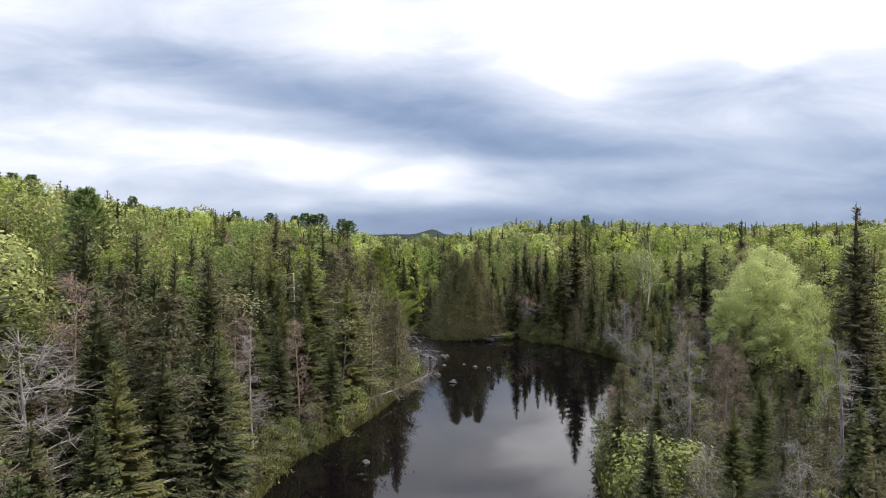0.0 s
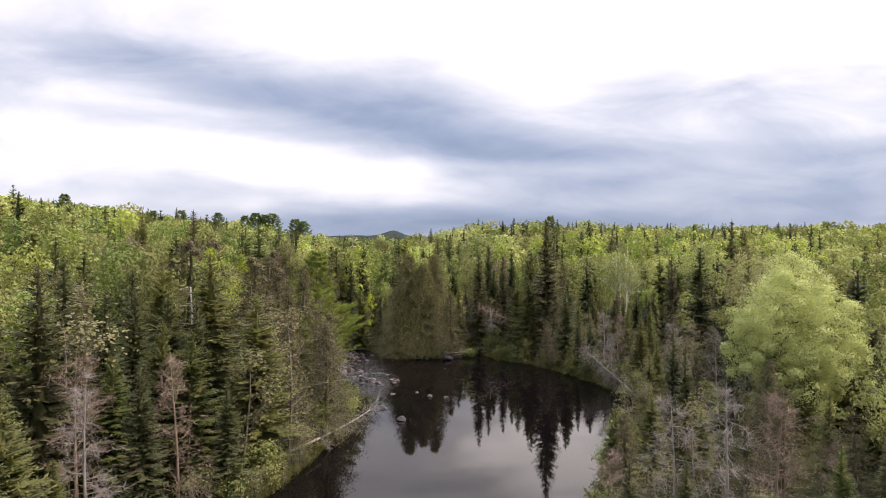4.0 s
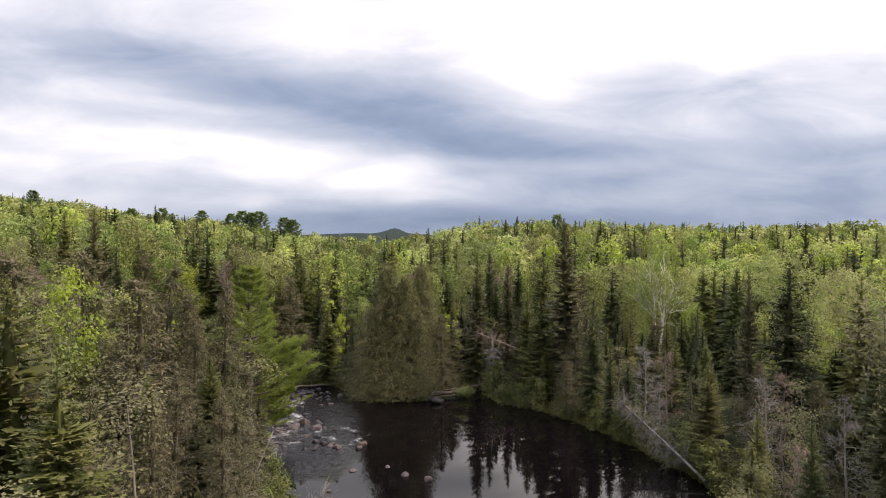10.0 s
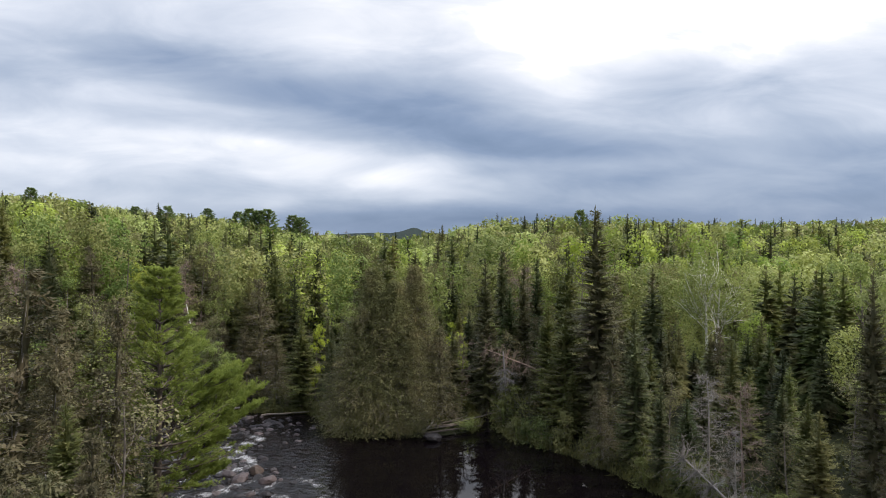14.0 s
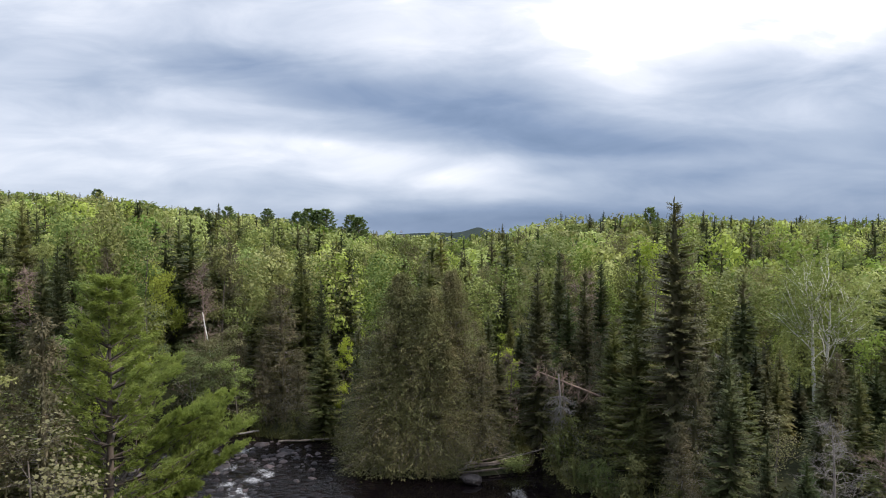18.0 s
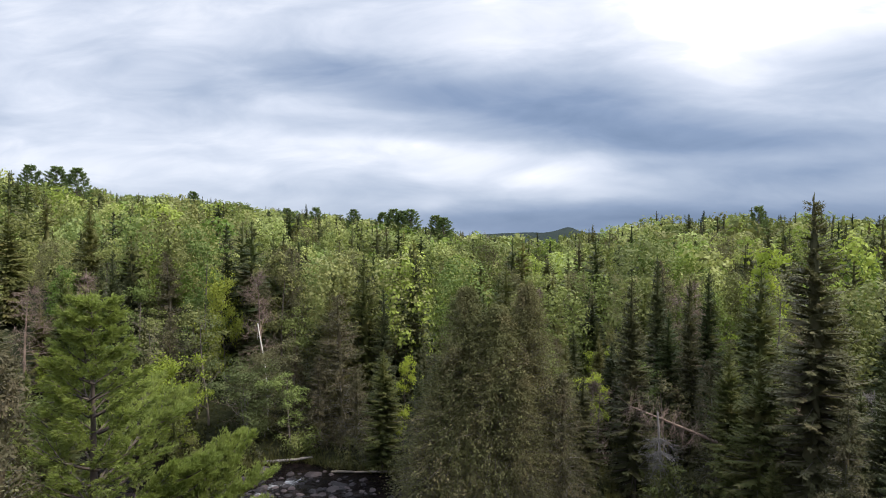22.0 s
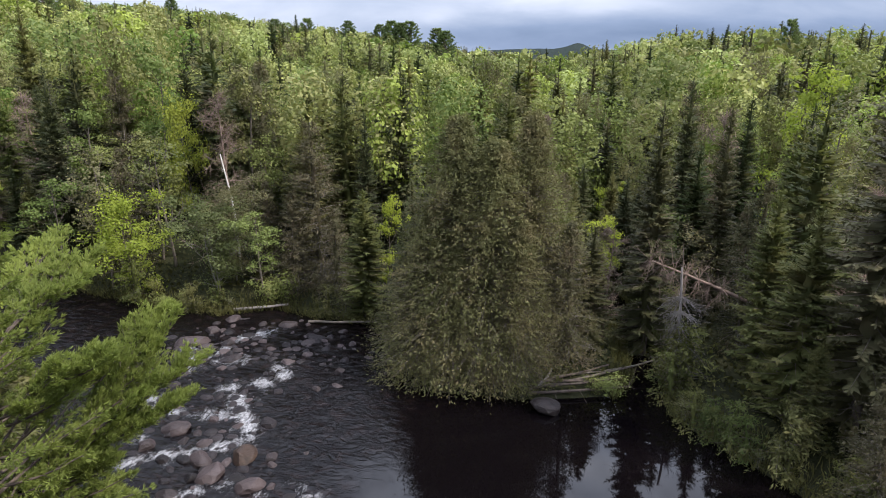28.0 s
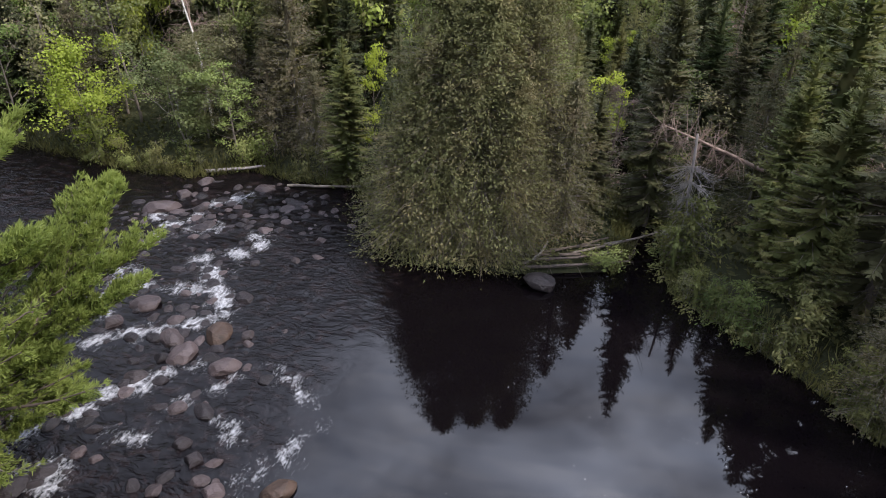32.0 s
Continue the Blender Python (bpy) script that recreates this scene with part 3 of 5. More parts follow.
def spire(rng, h, reach, n=240, size=0.5, base=0.25, slim=0.9, tiers=22):
    """Conifer for the massed woods: tiers of boughs, each a drooping frond with two side sprays."""
    leaf, line = Cards(), np.array([[0, 0, 0], [0, 0, h]], float)
    needle_core(rng, leaf, line, h, reach * 0.22, base, slim, 8 if n < 200 else 14, 6)
    m = n // 3
    k = base + (0.98 - base) * (1 - rng.random(m) ** (0.80 if n > 500 else 1.25))
    k = np.clip((np.floor(k * tiers) + 0.5 + rng.normal(0, 0.20, m)) / tiers, base, 0.985)
    az = rng.uniform(0, 6.283, m)
    out = np.stack([np.cos(az), np.sin(az), 0 * az], 1)
    L = (reach * (1 - k) ** slim * rng.uniform(0.68, 1.12, m) + 0.14) * np.minimum(1, 0.75 + 1.5 * (k - base))
    fall = (-0.42 + 1.25 * k ** 2.0 + rng.normal(0, 0.10, m))[:, None]
    p, w = UP * (k * h)[:, None], out + UP * fall
    leaf.add(p, w, UP + rng.normal(0, 0.28, (m, 3)), L, np.maximum(0.12, L * 0.30), 0.08)
    side = np.cross(out, UP)
    for sg in (1, -1):
        at = rng.uniform(0.30, 0.62, (m, 1))
        leaf.add(p + w * at * L[:, None], w * 0.8 + side * sg * rng.uniform(0.45, 0.95, (m, 1)) - UP * rng.uniform(0, 0.35, (m, 1)), UP + rng.normal(0, 0.35, (m, 3)),
                 np.minimum(size * 1.5, L * 0.52) * rng.uniform(0.8, 1.2, m), np.maximum(0.09, np.minimum(size * 0.5, L * 0.20)), 0.1)
    leaf.add(np.array([[0, 0, h - 0.5], [0, 0, h - 0.4], [0, 0, h - 0.45]]), [[0, 0.1, 1], [0.12, 0, 1], [-0.1, -0.05, 1]], [[0, 1, 0.1], [1, 0, 0.1], [0, 1, 0]], 0.55, 0.09 if n > 500 else 0.2)
    return Wood(), leaf


def dome(rng, h, crown, n=500, size=0.45, low=0.4, puffs=14, thin=0.0):
    """Broadleaf crown for the massed woods: rounded clumps piled into a tall crown, leaves all round each."""
    leaf = Cards()
    mid, tall = h * (1 + low) / 2, h * (1 - low) / 2
    per = int(n / puffs)
    for i in range(puffs):
        az, up = i * 2.4 + rng.uniform(-0.5, 0.5), -0.75 + 1.75 * ((i + rng.random()) / puffs)
        flat = math.sqrt(max(0.0, 1 - up * up * 0.9))
        r = crown * rng.uniform(0.22, 0.40)
        far = flat * (crown - r) * rng.uniform(0.55, 1.1)
        c = np.array([math.cos(az) * far, math.sin(az) * far, mid + up * (tall - r * 0.8)])
        ball = rng.normal(0, 1, (per, 3)) + UP * 0.45
        ball /= np.linalg.norm(ball, axis=1, keepdims=True)
        face = ball + UP * 0.10 + rng.normal(0, 0.24, (per, 3))
        L = size * rng.uniform(0.6, 1.3, per)
        if thin:
            # barely in leaf: bristling twigs
            leaf.add(c + ball * r * rng.uniform(0.1, 0.8, (per, 1)), ball + UP * 0.9 + rng.normal(0, 0.3, (per, 3)), rng.normal(0, 1, (per, 3)), L * 2.4, L * 0.16)
        leaf.add(c + ball * r * np.array([1, 1, 0.85]) * rng.uniform(0.6 - thin, 1.15, (per, 1)), np.cross(face, rng.normal(0, 1, (per, 3))), face, L, L * rng.uniform(0.55, 0.8, per))
    return Wood(), leaf


def conifer(rng, h, reach, base=0.1, gap=0.36, per=6, droop=0.25, spray=0.42, slim=0.85, rise=0.5, dead=0.12, fat=0.34, dens=1.0, least=3):
    """Spruce or fir: whorls of drooping boughs, each set with flat sprays. Returns wood and needles."""
    wood, leaf = Wood(), Cards()
    line = trunk_line(rng, h, rng.normal(0, 0.01), 0.12)
    wood.tube(line, np.interp(line[:, 2], [0, h], [0.012 * h + 0.04, 0.012]), 7)
    needle_core(rng, leaf, line, h, reach * 0.20, base + 0.06, slim, 30, 8)
    z = base * h
    while z < h * 0.985:
        k = z / h
        full = (1 - k) ** slim * min(1.0, 0.55 + 1.6 * (k - base * 0.5))
        for _ in range(per if k < 0.8 else 4):
            az = rng.uniform(0, 6.283)
            length = reach * full * rng.uniform(0.6, 1.12) + 0.12
            el = -droop + (droop + rise) * k ** 1.5 + rng.normal(0, 0.09)
            out = np.array([math.cos(az), math.sin(az), 0])
            p0 = along(line, np.array([z + rng.uniform(-gap, gap) * 0.5]))[0]
            m = max(least, int(length / 0.30 * dens))
            s = 0.12 + 0.88 * (np.arange(m) + rng.uniform(0.2, 0.8, m)) / m
            pts = p0 + out * (s * length)[:, None] + UP * (s * length * el + 0.16 * length * s ** 2.2)[:, None]
            if length > 0.7 and k < 0.55:
                e = np.array([0.0, 0.95])
                wood.tube(p0 + out * (e * length)[:, None] + UP * (e * length * el + 0.16 * length * e ** 2.2)[:, None],
                          0.016 * length ** 0.7 * np.array([1, 0.2]), 3)
            if rng.random() < dead and k < 0.4:
                continue
            ln = np.array([-out[1], out[0], 0])
            leaf.add(pts[:1] - out * s[0] * length * 0.8, out + UP * (el + 0.10), UP + rng.normal(0, 0.3, 3), length * 0.9, 0.26 * length + 0.06, 0.08)
            for sg in (1, -1):
                w = out * rng.uniform(0.55, 1.0, m)[:, None] + ln * sg * rng.uniform(0.4, 0.95, m)[:, None] + UP * (rng.uniform(-0.45, 0.12, m) + 0.8 * k ** 2.5)[:, None]
                L = spray * (0.20 + 1.15 * length / reach * (1 - 0.4 * s)) * rng.uniform(0.75, 1.3, m)
                leaf.add(pts, w, UP + rng.normal(0, 0.30, (m, 3)), L, L * fat * rng.uniform(0.8, 1.2, m))
            w = out * 0.6 + rng.normal(0, 0.3, (m, 3)) + UP * -0.75
            leaf.add(pts, w, rng.normal(0, 0.4, (m, 3)) + out, spray * (0.2 + 0.6 * length / reach) * rng.uniform(0.7, 1.2, m), spray * 0.3 * (0.3 + 0.7 * length / reach))
        z += gap * (0.30 + 0.85 * (1 - k)) * rng.uniform(0.8, 1.2)
    leaf.add(along(line, np.array([h - 0.35, h - 0.2, h - 0.3])), [[0, 0.1, 1], [0.12, 0, 1], [-0.1, -0.05, 1]],
             [[0, 1, 0.1], [1, 0, 0.1], [0, 1, 0]], [0.55, 0.5, 0.4], 0.1)
    return wood, leaf


def cedar(rng, h, reach, n=2600, spray=0.30, base=0.03, point=0.75):
    """Broad cone of hanging flat sprays, ragged at the edge."""
    wood, leaf = Wood(), Cards()
    line = trunk_line(rng, h, rng.normal(0, 0.02), 0.15)
    wood.tube(line, np.interp(line[:, 2], [0, h], [0.016 * h, 0.015]), 7)
    m = 26
    needle_core(rng, leaf, line, h, reach * 0.13, base + 0.04, point, 14, 6)
    for _ in range(int(n / m)):
        k = base + (1 - base) * rng.random() ** 1.35
        az, z = rng.uniform(0, 6.283), k * h
        length = reach * ((1 - k) ** point * min(1, 0.78 + k * 2)) * rng.uniform(0.65, 1.12) + 0.15
        out = np.array([math.cos(az), math.sin(az), 0])
        e = np.linspace(0, 1, 3)
        p0 = along(line, np.array([z]))[0]
        el = 0.05 + 0.5 * k + rng.normal(0, 0.1)
        limb = p0 + out * (e * length)[:, None] + UP * (e * length * el - 0.28 * length * e ** 2 * (1 - k))[:, None]
        wood.tube(limb, 0.010 * length ** 0.7 * np.array([1, 0.6, 0.1]), 3)
        s = rng.uniform(0.25, 1.05, m)
        pts = np.stack([np.interp(s, e, limb[:, i]) for i in range(3)], 1) + rng.normal(0, 0.08 + 0.022 * length, (m, 3))
        w = out * rng.uniform(0.1, 0.9, m)[:, None] + rng.normal(0, 0.45, (m, 3)) + UP * rng.uniform(-0.8, 0.25, m)[:, None]
        L = spray * rng.uniform(0.6, 1.35, m)
        leaf.add(pts, w, out * 0.9 + UP * 0.5 + rng.normal(0, 0.36, (m, 3)), L, L * rng.uniform(0.22, 0.38, m))
    return wood, leaf


def grow(rng, wood, p, way, length, r, depth, tips, spread=0.6, up=0.25, kids=(3, 4), fine=True):
    """A limb with its side limbs, down to twigs."""
    n = (2, 4, 5, 5)[depth]
    pts, w = [np.array(p)], np.array(way) / np.linalg.norm(way)
    for i in range(n - 1):
        w = w + rng.normal(0, 0.13, 3) + UP * up * 0.25
        w /= np.linalg.norm(w)
        pts.append(pts[-1] + w * length / (n - 1))
    pts = np.array(pts)
    if depth or fine:
        wood.tube(pts, np.linspace(r, r * 0.45, n), 5 if depth > 1 else 3)
    if depth == 0:
        tips += [(pts[-1], w), ((pts[0] + pts[1]) / 2, w)]
        return
    for i in range(int(rng.integers(*kids)) + 1):
        s = rng.uniform(0.3, 1.0) if i else 1.0
        grow(rng, wood, pts[min(n - 1, int(s * (n - 1)))], w + rng.normal(0, spread, 3) + UP * up, length * rng.uniform(0.5, 0.75), r * 0.5,
             depth - 1, tips, spread, up, kids, fine)


def broadleaf(rng, h, crown, low=0.3, leaves=2400, size=0.20, limbs=9, depth=2, clump=0.42, stems=1, trunk_r=None, fine=False, puffs=0):
    """Trunk, limbs and twigs; leaves in clumps round the twig ends."""
    wood, leaf, tips = Wood(), Cards(), []
    for st in range(stems):
        line = trunk_line(rng, h * rng.uniform(0.85, 1), 0.0 if stems == 1 else rng.uniform(-0.13, 0.13), 0.3)
        if st:
            line[:, :2] += rng.normal(0, 0.25, 2)
        r0 = trunk_r or 0.011 * h
        wood.tube(line, np.interp(line[:, 2], [0, h], [r0, r0 * 0.2]), 8)
        for i in range(limbs):
            k = low + (0.96 - low) * (i + rng.random()) / limbs
            shape = math.sin(math.pi * min(1, max(0.12, (k - low * 0.6) / (1.08 - low * 0.6)))) ** 0.7
            az = rng.uniform(0, 6.283) + i * 2.4
            grow(rng, wood, along(line, np.array([k * h]))[0], (math.cos(az), math.sin(az), 0.25 + 0.9 * k),
                 crown * shape * rng.uniform(0.6, 0.95), r0 * 0.42 * (1.15 - k), depth, tips, fine=fine)
    tp, tw = np.array([t[0] for t in tips]), np.array([t[1] for t in tips])
    if puffs:
        # leaves stand round the outside of rounded clumps
        pick = rng.permutation(len(tp))[:puffs]
        per = int(leaves / len(pick))
        n = len(pick) * per
        ball = rng.normal(0, 1, (n, 3))
        ball /= np.linalg.norm(ball, axis=1, keepdims=True)
        rad = crown * rng.uniform(0.16, 0.33, len(pick))
        rad = np.repeat(rad, per)[:, None]
        ball[:, 2] = np.where(rng.random(n) < 0.7, np.abs(ball[:, 2]), ball[:, 2])
        base = np.repeat(tp[pick], per, 0) + ball * rad * rng.uniform(0.45, 1.25, (n, 1)) * np.array([1, 1, 0.8])
        L = size * rng.uniform(0.6, 1.3, n)
        face = ball + UP * 0.25 + rng.normal(0, 0.45, (n, 3))
        leaf.add(base, np.cross(face, rng.normal(0, 1, (n, 3))), face, L, L * rng.uniform(0.55, 0.8, n))
        return wood, leaf
    per = max(1, int(leaves / len(tp)))
    n = len(tp) * per
    base = np.repeat(tp, per, 0) + rng.normal(0, clump, (n, 3)) * np.array([1, 1, 0.75])
    way = np.repeat(tw, per, 0) * 0.4 + rng.normal(0, 0.8, (n, 3)) - UP * 0.15
    L = size * rng.uniform(0.6, 1.35, n)
    out = base - base.mean(0)
    out /= np.linalg.norm(out, axis=1, keepdims=True) + 1e-6
    leaf.add(base, np.cross(out, rng.normal(0, 1, (n, 3))) + way * 0.3, out * 1.0 + rng.normal(0, 0.40, (n, 3)) + UP * 0.45, L, L * rng.uniform(0.6, 0.85, n))
    return wood, leaf


def bare(rng, h, crown, low=0.2, limbs=26, depth=1, twigs=5, tilt=-0.1):
    """Dead conifer: grey stem with crooked broken boughs and fine twigs."""
    wood = Wood()
    line = trunk_line(rng, h, rng.normal(0, 0.02), 0.2)
    wood.tube(line, np.interp(line[:, 2], [0, h], [0.011 * h + 0.02, 0.012]), 6)
    for i in range(limbs):
        k = low + (0.97 - low) * (i + rng.random()) / limbs
        az, tips = rng.uniform(0, 6.283), []
        length = crown * (1 - k) ** 0.6 * rng.uniform(0.4, 1.1) + 0.15
        grow(rng, wood, along(line, np.array([k * h]))[0], (math.cos(az), math.sin(az), tilt + rng.normal(0, 0.25) + 0.5 * k), length, 0.022,
             depth, tips, 0.7, 0.05, (2, 4))
        for q, w in tips:
            for _ in range(twigs):
                d = w + rng.normal(0, 0.8, 3)
                wood.tube(np.array([q, q + d * 0.3 + rng.normal(0, 0.05, 3)]), np.array([0.011, 0.004]), 3)
    return wood, None


def tree_thing(name, wood, leaf, bark, leaves, label, category, group=""):
    root = new(name)
    part("trunk", wood.mesh("trunk", bark), root)
    if leaf is not None and leaves is not None:
        part("crown", leaf.mesh("crown", leaves), root)
    return tagged(root, label, category, group)


def seat(x, y):
    return float(ground_height(np.array([x]), np.array([y]))[0])


def white_pine(rng, h, reach, per=5, whorls=16, sub=7, tufts=14, needles=5, size=0.24, low=0.14, to_river=None, stems=()):
    """White pine: tiers of level limbs that turn up at the ends into plumes of long needles."""
    wood, leaf = Wood(), Cards()
    line = trunk_line(rng, h, 0.0, 0.18)
    wood.tube(line, np.interp(line[:, 2], [0, h], [0.016 * h + 0.03, 0.015]), 9)
    for i in range(whorls):
        k = low + (0.97 - low) * i / (whorls - 1)
        for j in range(per):
            az = 6.283 * j / per + i * 1.1 + rng.normal(0, 0.25)
            out = np.array([math.cos(az), math.sin(az), 0])
            length = reach * ((1 - k) ** 0.75 * min(1, 0.7 + k * 2.2)) * rng.uniform(0.7, 1.1) + 0.25
            if to_river is not None and k < 0.5:
                length *= 0.80 + 0.50 * max(0.0, out @ to_river)
            e = np.linspace(0, 1, 6)
            p0 = along(line, np.array([k * h]))[0]
            el = -0.05 + 0.75 * k + rng.normal(0, 0.07)
            limb = p0 + out * (e * length)[:, None] + UP * (e * length * el + 0.22 * length * e ** 2.5)[:, None] + np.cross(out, UP) * (0.12 * length * np.sin(e * 2 + j))[:, None]
            plume(rng, wood, leaf, limb, out, length, sub, tufts, needles, size)
    for pts in stems:
        pts = np.array(pts, float)
        k = np.linspace(0, 1, 7)
        limb = np.stack([np.interp(k, np.linspace(0, 1, len(pts)), pts[:, a]) for a in range(3)], 1)
        limb[1:-1] += rng.normal(0, 0.06, (5, 3))
        out = limb[-1] - limb[0]
        length = np.linalg.norm(out)
        wood.tube(limb, 0.075 * np.linspace(1, 0.2, 7) * length / 6, 6)
        for b in range(4, 20):
            s = b / 19
            q0 = np.array([np.interp(s, k, limb[:, a]) for a in range(3)])
            side = np.cross(out / length, UP) * (1 if b % 2 else -1)
            w = out / length * rng.uniform(0.6, 1.0) + side * rng.uniform(0.3, 1.0) * (1.2 - s) + UP * rng.uniform(-0.15, 0.25)
            ln = rng.uniform(0.9, 1.9) * (1.25 - 0.6 * s)
            e = np.linspace(0, 1, 6)
            twig = q0 + w * (e * ln)[:, None] + UP * (0.10 * ln * e ** 2)[:, None]
            plume(rng, wood, leaf, twig, w / np.linalg.norm(w), ln, sub - 2, tufts, needles, size)
    return wood, leaf


def plume(rng, wood, leaf, limb, out, length, sub, tufts, needles, size):
    """A limb with side twigs, each a plume of needles."""
    e = np.linspace(0, 1, 6)
    wood.tube(limb, 0.030 * length ** 0.8 * np.array([1, 0.8, 0.6, 0.45, 0.3, 0.12]) + 0.004, 4)
    for b in range(sub):
        s = 0.35 + 0.65 * (b + rng.random()) / sub
        q = np.array([np.interp(s, e, limb[:, a]) for a in range(3)])
        side = np.cross(out, UP) * (1 if b % 2 else -1)
        way = out * rng.uniform(0.7, 1.1) + side * rng.uniform(0.3, 0.9) + UP * rng.uniform(0.0, 0.45)
        way /= np.linalg.norm(way)
        ln = (0.30 + 0.16 * length) * rng.uniform(0.7, 1.2) * (1.25 - 0.5 * s)
        wood.tube(np.array([q, q + way * ln + UP * 0.08]), np.array([0.014, 0.004]), 3)
        f = rng.uniform(0.1, 1.05, tufts)
        c = q + way * (f * ln)[:, None] + UP * (0.08 * f ** 2)[:, None] + rng.normal(0, 0.06, (tufts, 3))
        n = tufts * needles
        d = way * 0.9 + UP * 0.2 + rng.normal(0, 0.42, (n, 3)) * np.array([1, 1, 0.7])
        L = size * rng.uniform(0.7, 1.3, n)
        leaf.add(np.repeat(c, needles, 0), d, UP * 0.7 + rng.normal(0, 0.6, (n, 3)), L, L * 0.15, 0.05)


RNG = np.random.default_rng(11)
KINDS = {}


def add_kind(key, count, build, name, bark, leaves, label, category, group):
    KINDS[key] = []
    for _ in range(count):
        w, l = build(RNG)
        h = float(np.concatenate(w.v)[:, 2].max())
        KINDS[key].append((tree_thing(name, w, l, bark, leaves, label, category, group), h, [False]))


SPRUCES, FIRS, CEDARS, LEAFY, DEAD = ("spruces along the river", "firs along the river", "cedars along the river",
                                      "broadleaf trees on the slopes", "dead trees on the banks")
add_kind("spruce", 4, lambda r: conifer(r, r.uniform(12, 15), r.uniform(2.4, 3.0), 0.04, 0.38, 10, 0.32, 0.45, 0.76, 0.45, 0.03, 0.36, 1.25), "spruce_tree", M_BARK, M_SPRUCE,
         "dark green narrow spruce with drooping boughs", "tree", SPRUCES)
add_kind("fir", 4, lambda r: conifer(r, r.uniform(11, 14), r.uniform(2.7, 3.3), 0.03, 0.38, 10, 0.18, 0.47, 0.80, 0.5, 0.03, 0.36, 1.25), "fir_tree", M_BARK, M_FIR,
         "olive green fir with dense flat boughs", "tree", FIRS)
add_kind("cedar", 4, lambda r: cedar(r, r.uniform(10, 12), r.uniform(2.4, 2.9), 7500, 0.22), "cedar_tree", M_DEAD, M_GREYCEDAR,
         "brownish olive cedar with ragged hanging sprays", "tree", CEDARS)
add_kind("tallspruce", 2, lambda r: conifer(r, 17, 3.3, 0.06, 0.44, 9, 0.30, 0.46, 0.66, 0.35, 0.08, 0.36, 1.4), "spruce_tree", M_BARK, M_OLDSPRUCE,
         "tall old white spruce standing over the wood", "tree", SPRUCES)


def lobed_crown(rng, lobes, n, size):
    """A great crown heaped up of rounded lobes: place across, top, breadth, foot."""
    wood, leaf = broadleaf(rng, 11.6, 4.4, 0.25, 40, 0.20, 24, 2, 0.42, puffs=20)[0], Cards()
    for x, y, top, wide, foot in lobes:
        part_of = dome(rng, top, wide, n, size, foot / top, 22)[1]
        for v in part_of.v:
            v[:, :2] += (x, y)
        leaf.v += part_of.v
        leaf.q += [q + leaf.n for q in part_of.q]
        leaf.n += part_of.n
    return wood, leaf


LOBES = [(0, 0.3, 13.5, 3.0, 6.5), (-2.6, -0.8, 12.3, 2.7, 4.0), (2.4, 0.6, 12.6, 2.8, 4.4), (-0.6, -2.6, 11.0, 2.8, 2.8), (-3.8, 0.8, 9.8, 2.1, 3.0), (3.6, -1.4, 10.2, 2.3, 3.0), (1.2, 2.8, 11.4, 2.6, 4.2),
         (-2.0, -2.4, 7.6, 2.4, 1.4), (2.4, -2.6, 7.4, 2.3, 1.4)]
add_kind("poplar", 1, lambda r: lobed_crown(r, LOBES, 9000, 0.125), "poplar_tree", M_BARK, M_POPLAR,
         "great round-crowned poplar in pale silvery green leaf", "tree", LEAFY)
add_kind("back_spruce", 3, lambda r: conifer(r, r.uniform(12, 15), r.uniform(2.4, 2.9), 0.08, 0.52, 8, 0.30, 0.68, 0.72, 0.45, 0.0, 0.38, 0.6, 2), "spruce_tree", M_BARK, M_SPRUCE,
         "dark green narrow spruce with drooping boughs", "tree", SPRUCES)
add_kind("back_fir", 3, lambda r: conifer(r, r.uniform(11, 14), r.uniform(2.6, 3.1), 0.06, 0.52, 8, 0.18, 0.70, 0.76, 0.5, 0.0, 0.38, 0.6, 2), "fir_tree", M_BARK, M_FIR,
         "olive green fir with dense flat boughs", "tree", FIRS)
add_kind("back_cedar", 2, lambda r: cedar(r, r.uniform(10, 12), r.uniform(2.4, 2.9), 4200, 0.25), "cedar_tree", M_DEAD, M_GREYCEDAR,
         "brownish olive cedar with ragged hanging sprays", "tree", CEDARS)
add_kind("bigcedar", 2, lambda r: cedar(r, r.uniform(11, 11.5), r.uniform(3.5, 3.9), 40000, 0.165, 0.01, 0.76), "cedar_tree", M_BARK, M_CEDAR,
         "broad grey-olive cedar with brown thin sprays over the water", "tree", CEDARS)
add_kind("leafy", 4, lambda r: broadleaf(r, r.uniform(11, 13), r.uniform(2.8, 3.4), 0.22, 2400, 0.25, 10, puffs=42), "birch_tree", M_BARK, M_LEAF,
         "broadleaf tree in fresh yellow-green spring leaf", "tree", LEAFY)
add_kind("pale", 2, lambda r: broadleaf(r, r.uniform(11, 13), r.uniform(3.4, 4.0), 0.2, 4600, 0.22, 15, puffs=60), "poplar_tree", M_BARK, M_PALE,
         "round-crowned poplar in pale silvery green leaf", "tree", LEAFY)
add_kind("lime", 3, lambda r: broadleaf(r, r.uniform(8, 10), r.uniform(2.4, 3.0), 0.12, 2400, 0.23, 10, puffs=40), "maple_tree", M_BARK, M_LIME,
         "young maple in bright lime-green new leaf", "tree", LEAFY)
add_kind("maple", 1, lambda r: broadleaf(r, 7.0, 3.7, 0.10, 6500, 0.21, 16, 2, puffs=80), "maple_tree", M_BARK, M_LIME,
         "spreading young maple in bright lime-green new leaf", "tree", LEAFY)
